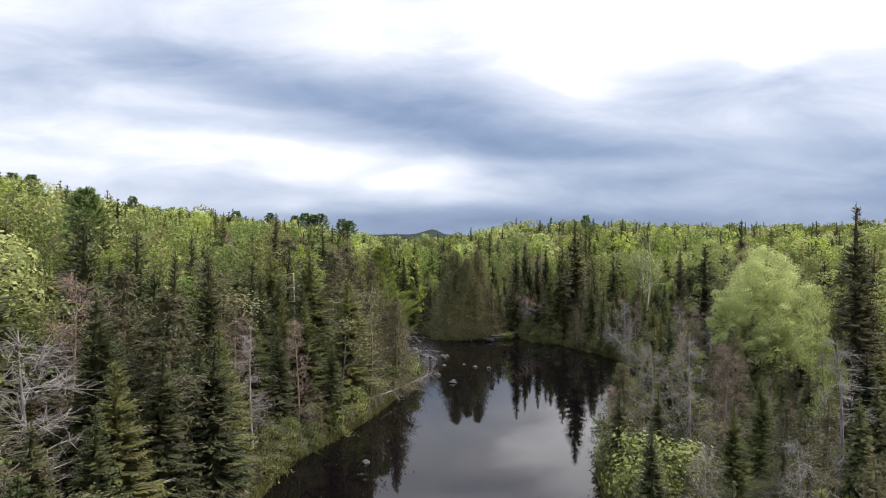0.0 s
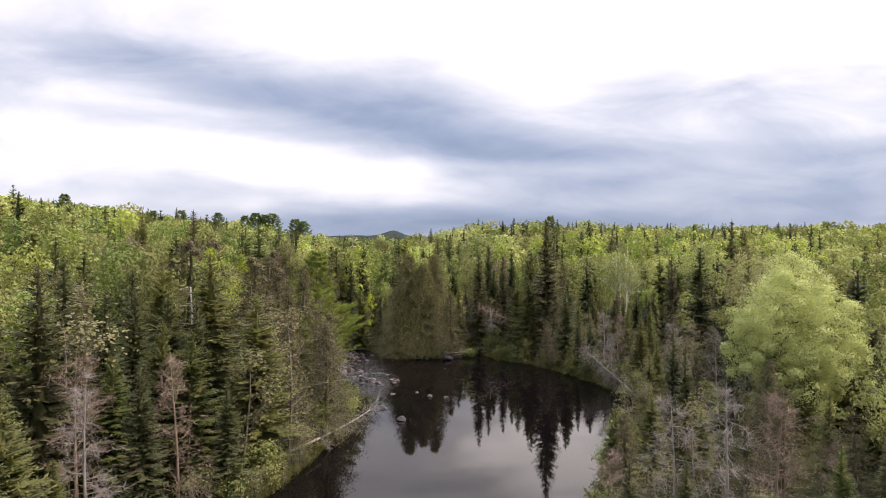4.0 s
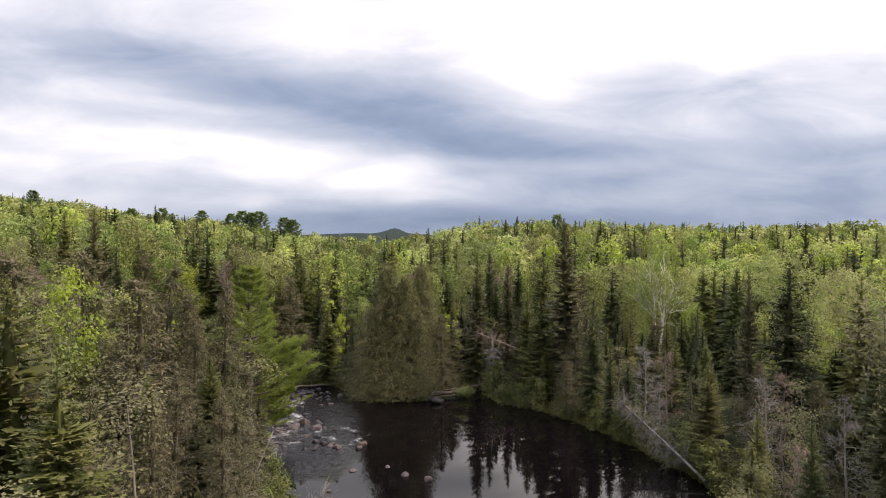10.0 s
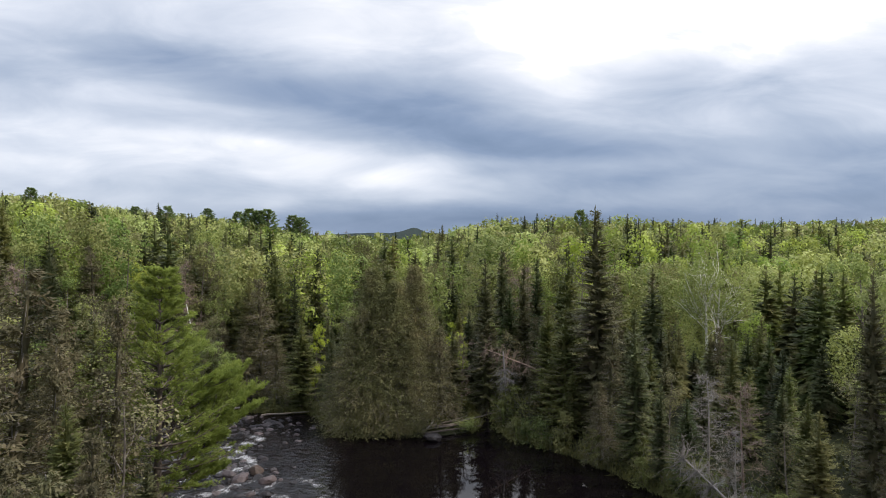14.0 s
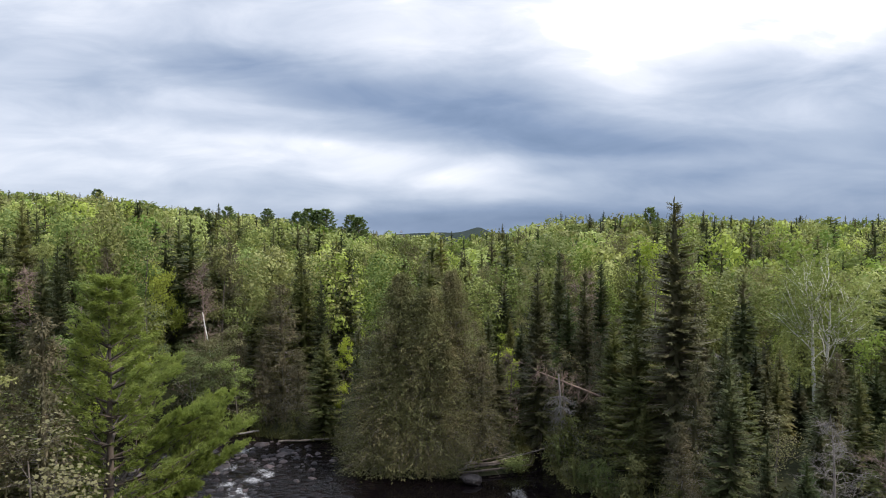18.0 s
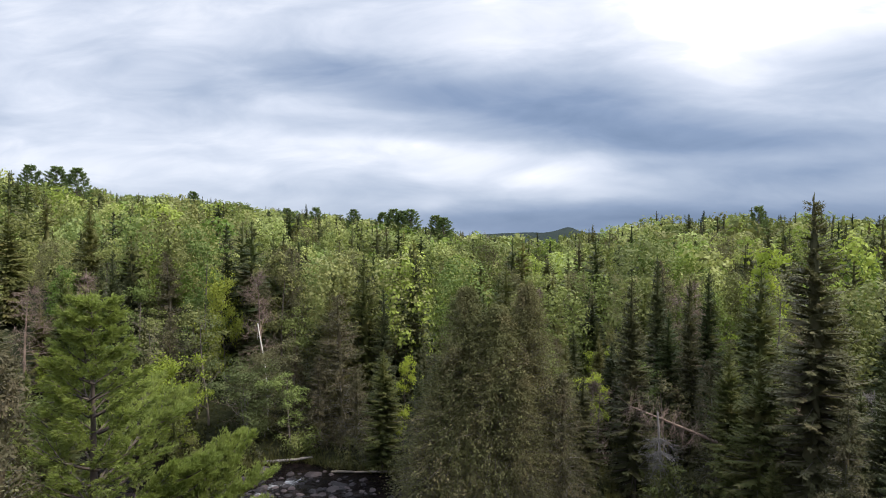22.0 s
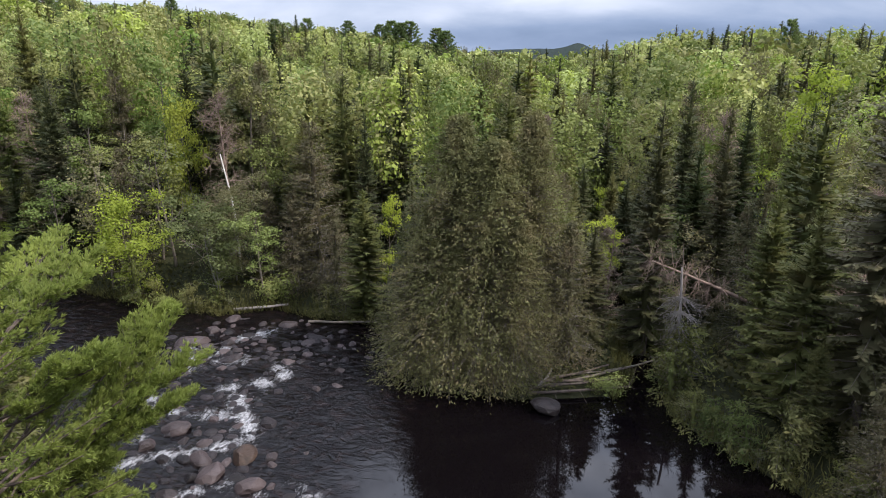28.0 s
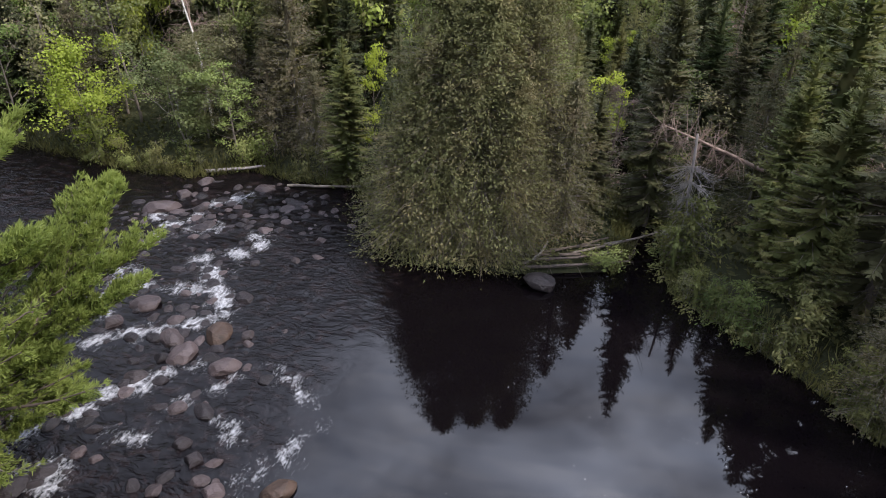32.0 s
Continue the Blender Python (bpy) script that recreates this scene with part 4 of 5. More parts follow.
add_kind("sapling", 3, lambda r: cedar(r, r.uniform(2.6, 3.2), r.uniform(1.5, 1.9), 1100, 0.20, 0.02, 0.6), "young_fir", M_BARK, M_FIR,
         "young fir with boughs hanging over the water's edge", "tree", "young firs along the bank")
add_kind("willow", 1, lambda r: broadleaf(r, 5.6, 2.9, 0.06, 12000, 0.13, 16, 2, puffs=90, stems=2), "willow_bush", M_DEAD, M_BUD,
         "rounded grey-olive willow bush barely in leaf", "bush", "bushes along the bank")
add_kind("budding", 3, lambda r: broadleaf(r, r.uniform(10, 12), r.uniform(2.2, 2.8), 0.15, 1500, 0.18, 10, 2, 0.40, fine=True), "aspen_tree", M_BARK, M_BUD,
         "thin grey aspen with budding crown", "tree", LEAFY)
add_kind("dead", 3, lambda r: bare(r, r.uniform(9, 11), r.uniform(1.9, 2.4), 0.12, 34, 1, 5), "dead_tree", M_DEAD, None,
         "dead grey conifer with bare broken twigs", "dead tree", DEAD)
add_kind("reddead", 2, lambda r: bare(r, r.uniform(9, 11), r.uniform(2.0, 2.5), 0.08, 40, 1, 6), "dead_fir", M_REDDEAD, None,
         "dead fir with rusty brown bare twigs", "dead tree", DEAD)
add_kind("pine", 2, lambda r: white_pine(r, 16, 5.6, 5, 13, 6, 8, 4, 0.62, 0.25), "white_pine", M_PINEBARK, M_HAZEPINE,
         "tall white pine with tiered level limbs", "tree", "pines on the ridge")
add_kind("bush", 3, lambda r: broadleaf(r, r.uniform(2.2, 2.8), r.uniform(1.3, 1.7), 0.05, 900, 0.20, 7, 1, 0.3, 3, 0.03), "alder_bush", M_BARK, M_LEAF,
         "low alder bush in bright spring leaf", "bush", "bushes along the bank")
add_kind("greybush", 2, lambda r: broadleaf(r, r.uniform(3.2, 4.0), r.uniform(1.6, 2.0), 0.05, 350, 0.13, 9, 2, 0.3, 3, 0.03, True), "bare_bush", M_DEAD, M_BUD,
         "leafless grey bush of fine tangled twigs", "bush", "bushes along the bank")

TAKEN = []


def plant(key, x, y, h=None, top=None, which=None, wide=1.0, lean=0.0, turn=None):
    """Sets a tree of a kind, h metres high, on the ground."""
    ground = seat(x, y)
    if top is not None:
        h = top - ground
    ob, h0, used = KINDS[key][int(RNG.integers(len(KINDS[key]))) if which is None else which]
    s = h / h0
    m = pose(x, y, ground - 0.05, 0, lean, RNG.uniform(0, 360) if turn is None else turn)
    TAKEN.append((x, y))
    if not used[0]:
        used[0], one = True, ob
        one.matrix_basis = m
    else:
        one = copy_thing(ob, m)
    one.scale = (s * wide, s * wide, s)
    return one


# trees that stand out: kind, place, height of the top over the water, breadth
STAND = [
    ("tallspruce", 11.5, 26.6, 18.0, 1.0), ("cedar", -17.2, 39.8, 11.9, 1.05), ("cedar", -18.4, 38.4, 7.4, 1.3), ("cedar", -15.6, 38.2, 6.6, 1.2),
    ("bigcedar", -6.4, 31.0, 13.2, 1.08), ("bigcedar", -7.4, 30.2, 9.0, 1.15), ("bigcedar", -2.3, 32.4, 13.4, 0.92), ("bigcedar", -4.3, 30.6, 12.2, 1.12), ("bigcedar", -2.9, 29.9, 8.6, 1.05), ("bigcedar", -5.6, 29.6, 7.0, 1.2),
    ("cedar", -0.2, 31.2, 8.2, 1.1), ("fir", -29.0, 22.6, 9.0, 1.0), ("cedar", -31.5, 24.0, 9.5, 1.0), ("fir", -33.5, 21.5, 11.5, 1.0), ("cedar", -26.6, 20.6, 7.0, 1.0), ("leafy", -30.5, 19.0, 11.0, 1.0), ("spruce", -24.6, 18.2, 9.5, 0.9), ("leafy", -36.0, 24.6, 10.0, 1.0), ("reddead", -2.9, 56.9, 11.7, 1.0), ("cedar", -3.6, 58.0, 11.0, 0.8),
    ("tallspruce", 35.7, 25.5, 17.9, 0.8), ("tallspruce", 19.8, -24.8, 17.4, 0.75), ("poplar", 19.6, -13.0, 14.9, 1.0), ("leafy", 18.6, -23.4, 12.4, 0.9),
    ("pine", -44.6, -2.3, 20.3, 0.8), ("tallspruce", -31.0, 21.4, 18.8, 0.85), ("fir", -47.7, 49.5, 20.0, 0.8),
    ("maple", -28.9, 36.0, 7.3, 1.05), ("spruce", -14.6, 42.0, 12.2, 0.75), ("cedar", -12.6, -6.0, 9.2, 0.9),
    ("spruce", 3.9, 34.6, 13.6, 0.9), ("spruce", 10.2, 45.0, 13.6, 0.75), ("fir", 8.7, 30.4, 10.5, 0.95), ("fir", 11.2, 38.0, 12.8, 0.85),
    ("spruce", 6.2, 43.0, 14.6, 0.7), ("spruce", 8.0, 39.0, 13.2, 0.7), ("fir", 9.4, 25.4, 6.0, 1.0), ("spruce", 14.0, 24.5, 10.5, 0.9),
    ("spruce", -31.7, -6.7, 15.4, 0.85), ("spruce", -23.4, -14.2, 12.2, 0.9), ("fir", -21.0, -15.7, 10.5, 0.9), ("reddead", -22.4, -23.3, 10.4, 1.0),
    ("budding", -16.4, -7.4, 11.4, 0.9), ("cedar", -14.6, -8.6, 9.4, 0.9), ("tallspruce", 20.2, 8.1, 14.0, 0.6), ("pale", 24.6, 10.4, 14.8, 0.85), ("fir", 25.5, 28.8, 8.4, 0.9),
    ("spruce", 22.9, 22.3, 7.4, 0.9), ("spruce", 8.8, -20.6, 9.4, 0.85), ("greybush", 6.3, -23.8, 4.6, 1.3), ("dead", 5.6, -26.5, 8.6, 1.0), ("dead", 7.6, -27.6, 9.2, 1.1), ("dead", 12.6, -35.0, 10.2, 1.2), ("reddead", 9.8, -27.5, 9.0, 1.0), ("bush", 3.2, -30.8, 3.6, 1.1), ("bush", 4.6, -32.6, 3.4, 1.2), ("bush", 3.0, -34.2, 3.2, 1.2), ("fir", 10.4, -31.0, 7.2, 0.9), ("pale", 15.2, -28.6, 11.6, 0.62), ("leafy", 14.0, -31.5, 9.6, 0.7), ("cedar", 11.6, -25.0, 8.2, 1.1), ("budding", 8.4, -23.0, 7.6, 1.0), ("cedar", 13.2, -20.4, 8.6, 1.1),
    ("spruce", -37.0, 39.6, 15.2, 0.8), ("leafy", -22.4, -1.1, 13.8, 0.8), ("cedar", -18.6, 8.2, 12.4, 0.9), ("cedar", -13.0, -0.6, 9.0, 0.85),
    ("leafy", 34.8, 29.4, 14.2, 0.9), ("spruce", 11.9, -12.0, 9.1, 0.8), ("spruce", -40.8, 46.4, 15.0, 0.8), ("fir", -38.0, 48.5, 16.2, 0.8),
    ("spruce", -27.2, 52.7, 14.3, 0.8), ("lime", -13.5, 81.4, 12.6, 0.8), ("maple", -30.6, 46.0, 12.8, 0.62), ("budding", -28.8, 40.2, 11.0, 1.1), ("lime", 14.5, 51.6, 14.2, 0.85), ("lime", 16.2, 52.6, 12.5, 0.8), ("pale", 6.2, 58.0, 6.4, 1.6), ("pale", 9.8, 61.0, 7.0, 1.6), ("leafy", -30.4, 41.0, 10.4, 1.1), ("lime", -11.9, 38.0, 7.2, 0.62),
    ("willow", -23.4, 37.0, 6.9, 1.25), ("willow", -23.2, 38.9, 7.8, 1.0), ("reddead", -18.9, -19.8, 9.6, 0.9), ("dead", -20.4, -26.5, 9.8, 1.0), ("spruce", -19.6, -22.6, 9.4, 0.9),
    ("leafy", 28.0, 42.0, 13.0, 0.9),
    ("pine", -118.5, 243.0, 29.0, 1.1), ("spruce", -103.0, 227.4, 29.6, 0.8), ("pine", -76.0, 255.0, 28.4, 1.25), ("pine", -71.0, 251.0, 27.6, 1.25),
    ("pine", -66.5, 249.0, 28.0, 1.15), ("pine", -82.0, 258.0, 27.4, 1.15), ("pine", -57.0, 250.0, 25.4, 1.15), ("pine", -53.0, 246.0, 24.4, 1.15), ("pine", -92.0, 252.0, 28.4, 1.1), ("pine", -108.0, 248.0, 29.4, 1.1),
    ("fir", 4.8, 206.9, 20.4, 0.9), ("spruce", 29.9, 242.6, 24.4, 1.1), ("spruce", 49.4, 269.4, 27.0, 1.1), ("spruce", 35.6, 218.0, 24.0, 1.0), ("spruce", 13.0, 214.0, 19.0, 1.1), ("spruce", 17.4, 216.0, 18.8, 1.1), ("spruce", 22.0, 219.0, 19.6, 1.1),
    ("spruce", 62.0, 230.0, 25.0, 1.1), ("spruce", 78.0, 226.0, 23.4, 1.1), ("spruce", 90.0, 214.0, 22.6, 1.1), ("spruce", 108.0, 220.0, 23.0, 1.1), ("fir", 71.0, 190.0, 21.0, 1.0),
    ("pine", 48.2, 184.3, 24.5, 0.8), ("spruce", 55.6, 158.7, 22.4, 0.9), ("dead", -23.5, 162.7, 18.4, 0.7), ("spruce", 57.0, 160.0, 20.4, 0.8),
    ("pine", -166.0, 182.0, 40.5, 1.1), ("pine", -172.0, 180.0, 41.0, 1.2), ("pine", -178.0, 176.0, 41.0, 1.1), ("pine", -140.0, 210.0, 34.0, 0.9),
    ("spruce", -28.2, -13.2, 14.4, 0.9), ("spruce", -23.6, -17.2, 12.6, 0.95), ("spruce", -26.4, -24.5, 14.2, 0.9), ("fir", -24.2, -6.8, 14.2, 0.9), ("spruce", -20.2, -12.6, 11.6, 0.9), ("cedar", -17.0, 9.4, 12.8, 0.95), ("cedar", -17.8, 5.2, 11.2, 1.0), ("cedar", -15.4, -4.0, 9.8, 1.0), ("lime", -23.0, 2.0, 14.2, 0.75), ("leafy", -33.5, -15.0, 16.5, 1.0), ("leafy", -30.0, -18.0, 14.0, 0.9),
]
for key, x, y, top, wide in STAND:
    plant(key, x, y, None, top, None, wide)

# the great pine on the near bank, with a leaning second stem and long limbs over the riffle
PINE = Vector((-16.2, 12.4, 1.0))
reach_to = [((0.1, 0.2, 1.2), (1.5, 2.0, 4.8), (3.0, 4.2, 7.4)), ((0.7, 0.9, 3.2), (2.2, 2.0, 4.8), (3.7, 3.0, 5.5)), ((0.1, 0.1, 1.6), (1.2, 1.0, 2.2), (2.1, 1.6, 2.5)),
            ((0.0, 0.0, 7.6), (0.3, 2.0, 8.8), (0.4, 4.0, 9.3)), ((0.0, 0.0, 7.0), (-1.0, 2.8, 8.6), (-2.0, 5.4, 9.4)), ((1.3, 1.7, 4.4), (2.0, 3.3, 6.4), (2.2, 4.8, 7.4)),
            ((0.8, 1.0, 3.4), (2.4, 2.6, 5.6), (3.6, 3.8, 6.3)), ((0.3, 0.3, 3.0), (1.4, 1.0, 3.9), (2.6, 1.3, 4.3)), ((0.3, 0.3, 2.4), (0.9, 1.6, 3.6), (1.4, 2.8, 4.2)),
            ((0.2, 0.2, 4.6), (1.2, 1.4, 6.2), (2.2, 2.4, 6.8)), ((0.1, 0.1, 5.8), (1.4, 0.6, 7.2), (2.8, 1.0, 7.8))]
w, l = white_pine(np.random.default_rng(3), 14.0, 3.6, 6, 21, 8, 15, 6, 0.18, 0.12, np.array([0.72, 0.69, 0]), reach_to)
great = tree_thing("white_pine", w, l, M_PINEBARK, M_PINE, "great white pine with plumed limbs reaching over the riffle", "tree")
great.matrix_basis = pose(PINE.x, PINE.y, seat(PINE.x, PINE.y) - 0.15, 0, 3, 0)
TAKEN.append((PINE.x, PINE.y))
TAKEN += [(PINE.x + 0.4 * k, PINE.y + 0.4 * k) for k in range(1, 4)]
TAKEN += [(PINE.x + 0.4 * k, PINE.y - 0.7 * k) for k in range(1, 5)]


LEFT_BANK = [("spruce", 0.44), ("fir", 0.72), ("cedar", 0.85), ("dead", 0.89), ("reddead", 0.92), ("budding", 0.97), ("leafy", 1.0)]
CEDAR_BANK = [("spruce", 0.22), ("fir", 0.36), ("cedar", 0.84), ("dead", 0.90), ("budding", 0.98), ("leafy", 1.0)]
RIGHT_BANK = [("spruce", 0.38), ("fir", 0.60), ("cedar", 0.72), ("dead", 0.81), ("reddead", 0.87), ("budding", 0.97), ("leafy", 1.0)]
RIGHT_NEAR = [("spruce", 0.16), ("fir", 0.36), ("cedar", 0.60), ("dead", 0.70), ("reddead", 0.80), ("budding", 0.97), ("leafy", 1.0)]
FAR_BANK = [("spruce", 0.19), ("fir", 0.36), ("cedar", 0.46), ("dead", 0.48), ("reddead", 0.51), ("budding", 0.60), ("leafy", 0.86), ("lime", 1.0)]


def low_growth(x, y):
    """Greatest height of the trees: the corner below the great poplar is low."""
    corner = np.where((x > 0) & (x < 27) & (y < -14.5), 5.5, np.where((x > 0) & (x < 16) & (y < -7), 6.5, 30.0))
    glade = np.where((x > 13) & (x < 28) & (y > 8) & (y < 36.5), 6.5, np.where((x > 10) & (x < 22) & (y > -7) & (y < 8.1), 7.0, 30.0))
    return np.minimum(corner, glade)


OPEN = [(-28.9, 36.0), (-11.9, 38.0), (-23.4, 37.0), (5.2, 33.0), (3.9, 34.6), (-17.2, 39.8), (-28.8, 42.0), (-30.6, 46.0)]


def in_the_way(x, y):
    """Whether a place lies just in front of a tree that is seen across the pool."""
    for hx, hy in OPEN:
        ux, uy = -1.0 - hx, -hy
        ln = math.hypot(ux, uy)
        s = ((x - hx) * ux + (y - hy) * uy) / ln
        if 0 < s < 9 and abs((x - hx) * uy - (y - hy) * ux) / ln < (2.6 if hx < -15 else 1.0):
            return True
    return False


def fill():
    """The woods along both banks."""
    rng = np.random.default_rng(5)
    n = 16000
    x, y = rng.uniform(-48, 42, n), rng.uniform(-60, 66, n)
    d = shore_distance(x, y)
    mix, tall, count = rng.random(n), rng.random(n), 0
    at = np.zeros((1200, 2))
    at[:len(TAKEN)] = TAKEN
    used = len(TAKEN)
    for i in range(n):
        if d[i] < 0.7 or d[i] > 13 or count >= 600:
            continue
        if y[i] > 20 and in_the_way(x[i], y[i]):
            continue
        if 1.5 < x[i] < 7.6 and 26 < y[i] < 35:
            continue
        room = 2.15 if d[i] < 4 else 2.5
        if np.min(np.hypot(*(at[:used] - (x[i], y[i])).T)) < room:
            continue
        m, t = mix[i], tall[i]
        if x[i] < 0 and y[i] < 6:
            sorts = LEFT_BANK if y[i] < -16 else CEDAR_BANK
        elif x[i] > 5 or (x[i] > 0 and y[i] < 8):
            sorts = RIGHT_BANK if y[i] > -2 else RIGHT_NEAR
        else:
            sorts = FAR_BANK
        key = next(k for k, upto in sorts if m < upto)
        h = 4.6 + 5.8 * t ** 1.1 + min(d[i], 9) * 0.42
        if key == "lime":
            h = 4 + 3 * t
        if y[i] > 30 and x[i] > -12 and x[i] < 6:
            h = min(h, 7)
        h = min(h, float(low_growth(x[i], y[i])) * (0.75 + 0.35 * t))
        if d[i] > 6.5 and key in ("spruce", "fir", "cedar"):
            key = "back_" + key
        plant(key, x[i], y[i], h, None, None, rng.uniform(0.9, 1.25) * (1.15 if x[i] < 0 and y[i] < 6 else 1.0))
        at[used] = (x[i], y[i])
        used += 1
        count += 1


fill()


def bank_bushes():
    rng = np.random.default_rng(9)
    for a, b in zip(SHORE, SHORE[1:]):
        a, b = np.array(a, float), np.array(b, float)
        ln = np.hypot(*(b - a))
        if min(a[1], b[1]) < -62 or a[0] < -34:
            continue
        out = np.array([-(b - a)[1], (b - a)[0]]) / ln
        for s in np.arange(rng.uniform(0, 1.0), ln, 1.15):
            p = a + (b - a) * s / ln + out * rng.uniform(0.05, 1.2)
            if shore_distance(np.array([p[0]]), np.array([p[1]]))[0] < 0.04 or rng.random() < 0.25:
                continue
            if -3.5 < p[0] < 4.7 and p[1] > 26.5:
                continue
            if -12 < p[0] < 3 and p[1] > 26.5:
                plant("sapling", p[0], p[1], rng.uniform(0.8, 1.6), None, None, rng.uniform(0.9, 1.2))
                continue
            k = rng.random()
            far = p[1] > 4 and p[0] > 4
            if far and p[1] < 28:
                q = p + (b - a) / ln * 0.65 - out * min(0.5, 0.5 * rng.random())
                if shore_distance(np.array([q[0]]), np.array([q[1]]))[0] > 0.02:
                    plant(("sapling", "greybush", "sapling", "sapling")[int(rng.integers(4))], q[0], q[1], rng.uniform(0.9, 2.0), None, None, rng.uniform(1.0, 1.4))
            if k < (0.85 if far else 0.25):
                plant("sapling", p[0], p[1], rng.uniform(1.4, 3.4), None, None, rng.uniform(0.9, 1.2))
            else:
                plant("bush" if k < (0.40 if p[0] < -10 and p[1] < 6 else 0.66) else "greybush", p[0], p[1], rng.uniform(0.9, 2.2), None, None, rng.uniform(0.9, 1.3))


bank_bushes()


def left_bank_edge():
    rng = np.random.default_rng(19)
    for a, b in zip(SHORE, SHORE[1:]):
        a, b = np.array(a, float), np.array(b, float)
        if a[0] > -10 or not -50 < min(a[1], b[1]) < 6:
            continue
        ln = np.hypot(*(b - a))
        out = np.array([-(b - a)[1], (b - a)[0]]) / ln
        for s in np.arange(rng.uniform(0, 1.0), ln, 1.9):
            p = a + (b - a) * s / ln + out * rng.uniform(0.15, 1.6)
            if shore_distance(np.array([p[0]]), np.array([p[1]]))[0] < 0.08:
                continue
            kind = ("bush", "greybush", "sapling", "greybush", "sapling", "sapling")[int(rng.integers(6))]
            plant(kind, p[0], p[1], rng.uniform(1.6, 3.4), None, None, rng.uniform(0.9, 1.3), rng.uniform(-6, 10), 0 if rng.random() < 0.5 else None)


left_bank_edge()
plant("bush", 2.3, 29.75, 1.0, None, None, 1.5)
plant("bush", 1.5, 29.5, 0.7, None, None, 1.4)
for made in KINDS.values():
    for ob, _, used in made:
        if not used[0]:
            for o in (*ob.children, ob):
                bpy.data.objects.remove(o)


def bake(kit, places, rng, spread=0.15):
    """Many small trees set into one mesh."""
    vs, qs, own, n = [], [], [], 0
    for px, py, pz, h in places:
        v, q, h0 = kit[int(rng.integers(len(kit)))]
        a, s = rng.uniform(0, 6.283), h / h0
        w = s * rng.uniform(1 - spread, 1 + spread)
        c, sn = math.cos(a) * w, math.sin(a) * w
        vs.append(np.stack([v[:, 0] * c - v[:, 1] * sn + px, v[:, 0] * sn + v[:, 1] * c + py, v[:, 2] * s + pz], 1))
        qs.append(q + n)
        own.append(np.full(len(v), rng.uniform(0.01, 1.0), np.float32))
        n += len(v)
    return np.concatenate(vs), np.concatenate(qs), np.concatenate(own)


def kit_of(count, build):
    rng, kit = np.random.default_rng(31), []
    for _ in range(count):
        w, l = build(rng)
        v, q = np.concatenate(l.v), np.concatenate(l.q)
        kit.append((v, q, float(v[:, 2].max())))
    return kit


NEAR = {"spruce": kit_of(4, lambda r: spire(r, 12, r.uniform(2.2, 2.7), 1300, 0.58, 0.08, 0.74, 26)),
        "fir": kit_of(3, lambda r: spire(r, 12, r.uniform(2.5, 3.0), 1300, 0.62, 0.08, 0.80, 24)),
        "leafy": kit_of(4, lambda r: dome(r, 11.5, r.uniform(2.8, 3.5), 1750, 0.29, 0.25, 26)),
        "lime": kit_of(3, lambda r: dome(r, 10.5, 2.9, 1700, 0.29, 0.22, 24)),
        "pale": kit_of(3, lambda r: dome(r, 11.5, r.uniform(3.0, 3.7), 1800, 0.29, 0.25, 26)),
        "budding": kit_of(3, lambda r: dome(r, 11.5, 2.4, 1300, 0.20, 0.15, 22, 0.4))}
MID = {"spruce": kit_of(4, lambda r: spire(r, 12, r.uniform(2.2, 2.7), 390, 0.85, 0.2, 0.64, 20)),
       "fir": kit_of(3, lambda r: spire(r, 12, r.uniform(2.5, 3.0), 390, 0.90, 0.2, 0.70, 20)),
       "leafy": kit_of(4, lambda r: dome(r, 11.5, r.uniform(2.8, 3.7), 600, 0.47, 0.35, 22)),
       "lime": kit_of(3, lambda r: dome(r, 10.5, 3.0, 580, 0.47, 0.3, 20)),
       "pale": kit_of(3, lambda r: dome(r, 11.5, r.uniform(3.0, 3.9), 600, 0.47, 0.35, 22)),
       "budding": kit_of(3, lambda r: dome(r, 11.5, 2.5, 360, 0.36, 0.2, 15, 0.4))}
FAR = {"spruce": kit_of(4, lambda r: spire(r, 12, r.uniform(2.2, 2.7), 150, 1.3, 0.3, 0.58, 16)),
       "fir": kit_of(3, lambda r: spire(r, 12, r.uniform(2.3, 2.8), 150, 1.3, 0.3, 0.62, 16)),
       "leafy": kit_of(5, lambda r: dome(r, 11.5, r.uniform(3.6, 4.8), 120, 1.05, 0.5, 8)),
       "lime": kit_of(3, lambda r: dome(r, 11.0, 3.6, 110, 1.05, 0.5, 7)),
       "pale": kit_of(4, lambda r: dome(r, 11.5, r.uniform(3.6, 4.8), 120, 1.05, 0.5, 8)),
       "budding": kit_of(3, lambda r: dome(r, 11.5, 3.0, 75, 0.70, 0.4, 7, 0.4))}
LEAVES = {"spruce": (M_SPRUCE, "spruces"), "fir": (M_FIR, "firs"), "leafy": (M_LEAF, "birches in new leaf"), "lime": (M_FRESH, "maples in fresh green leaf"),
          "pale": (M_PALE, "pale poplars"), "budding": (M_BUD, "budding aspens")}


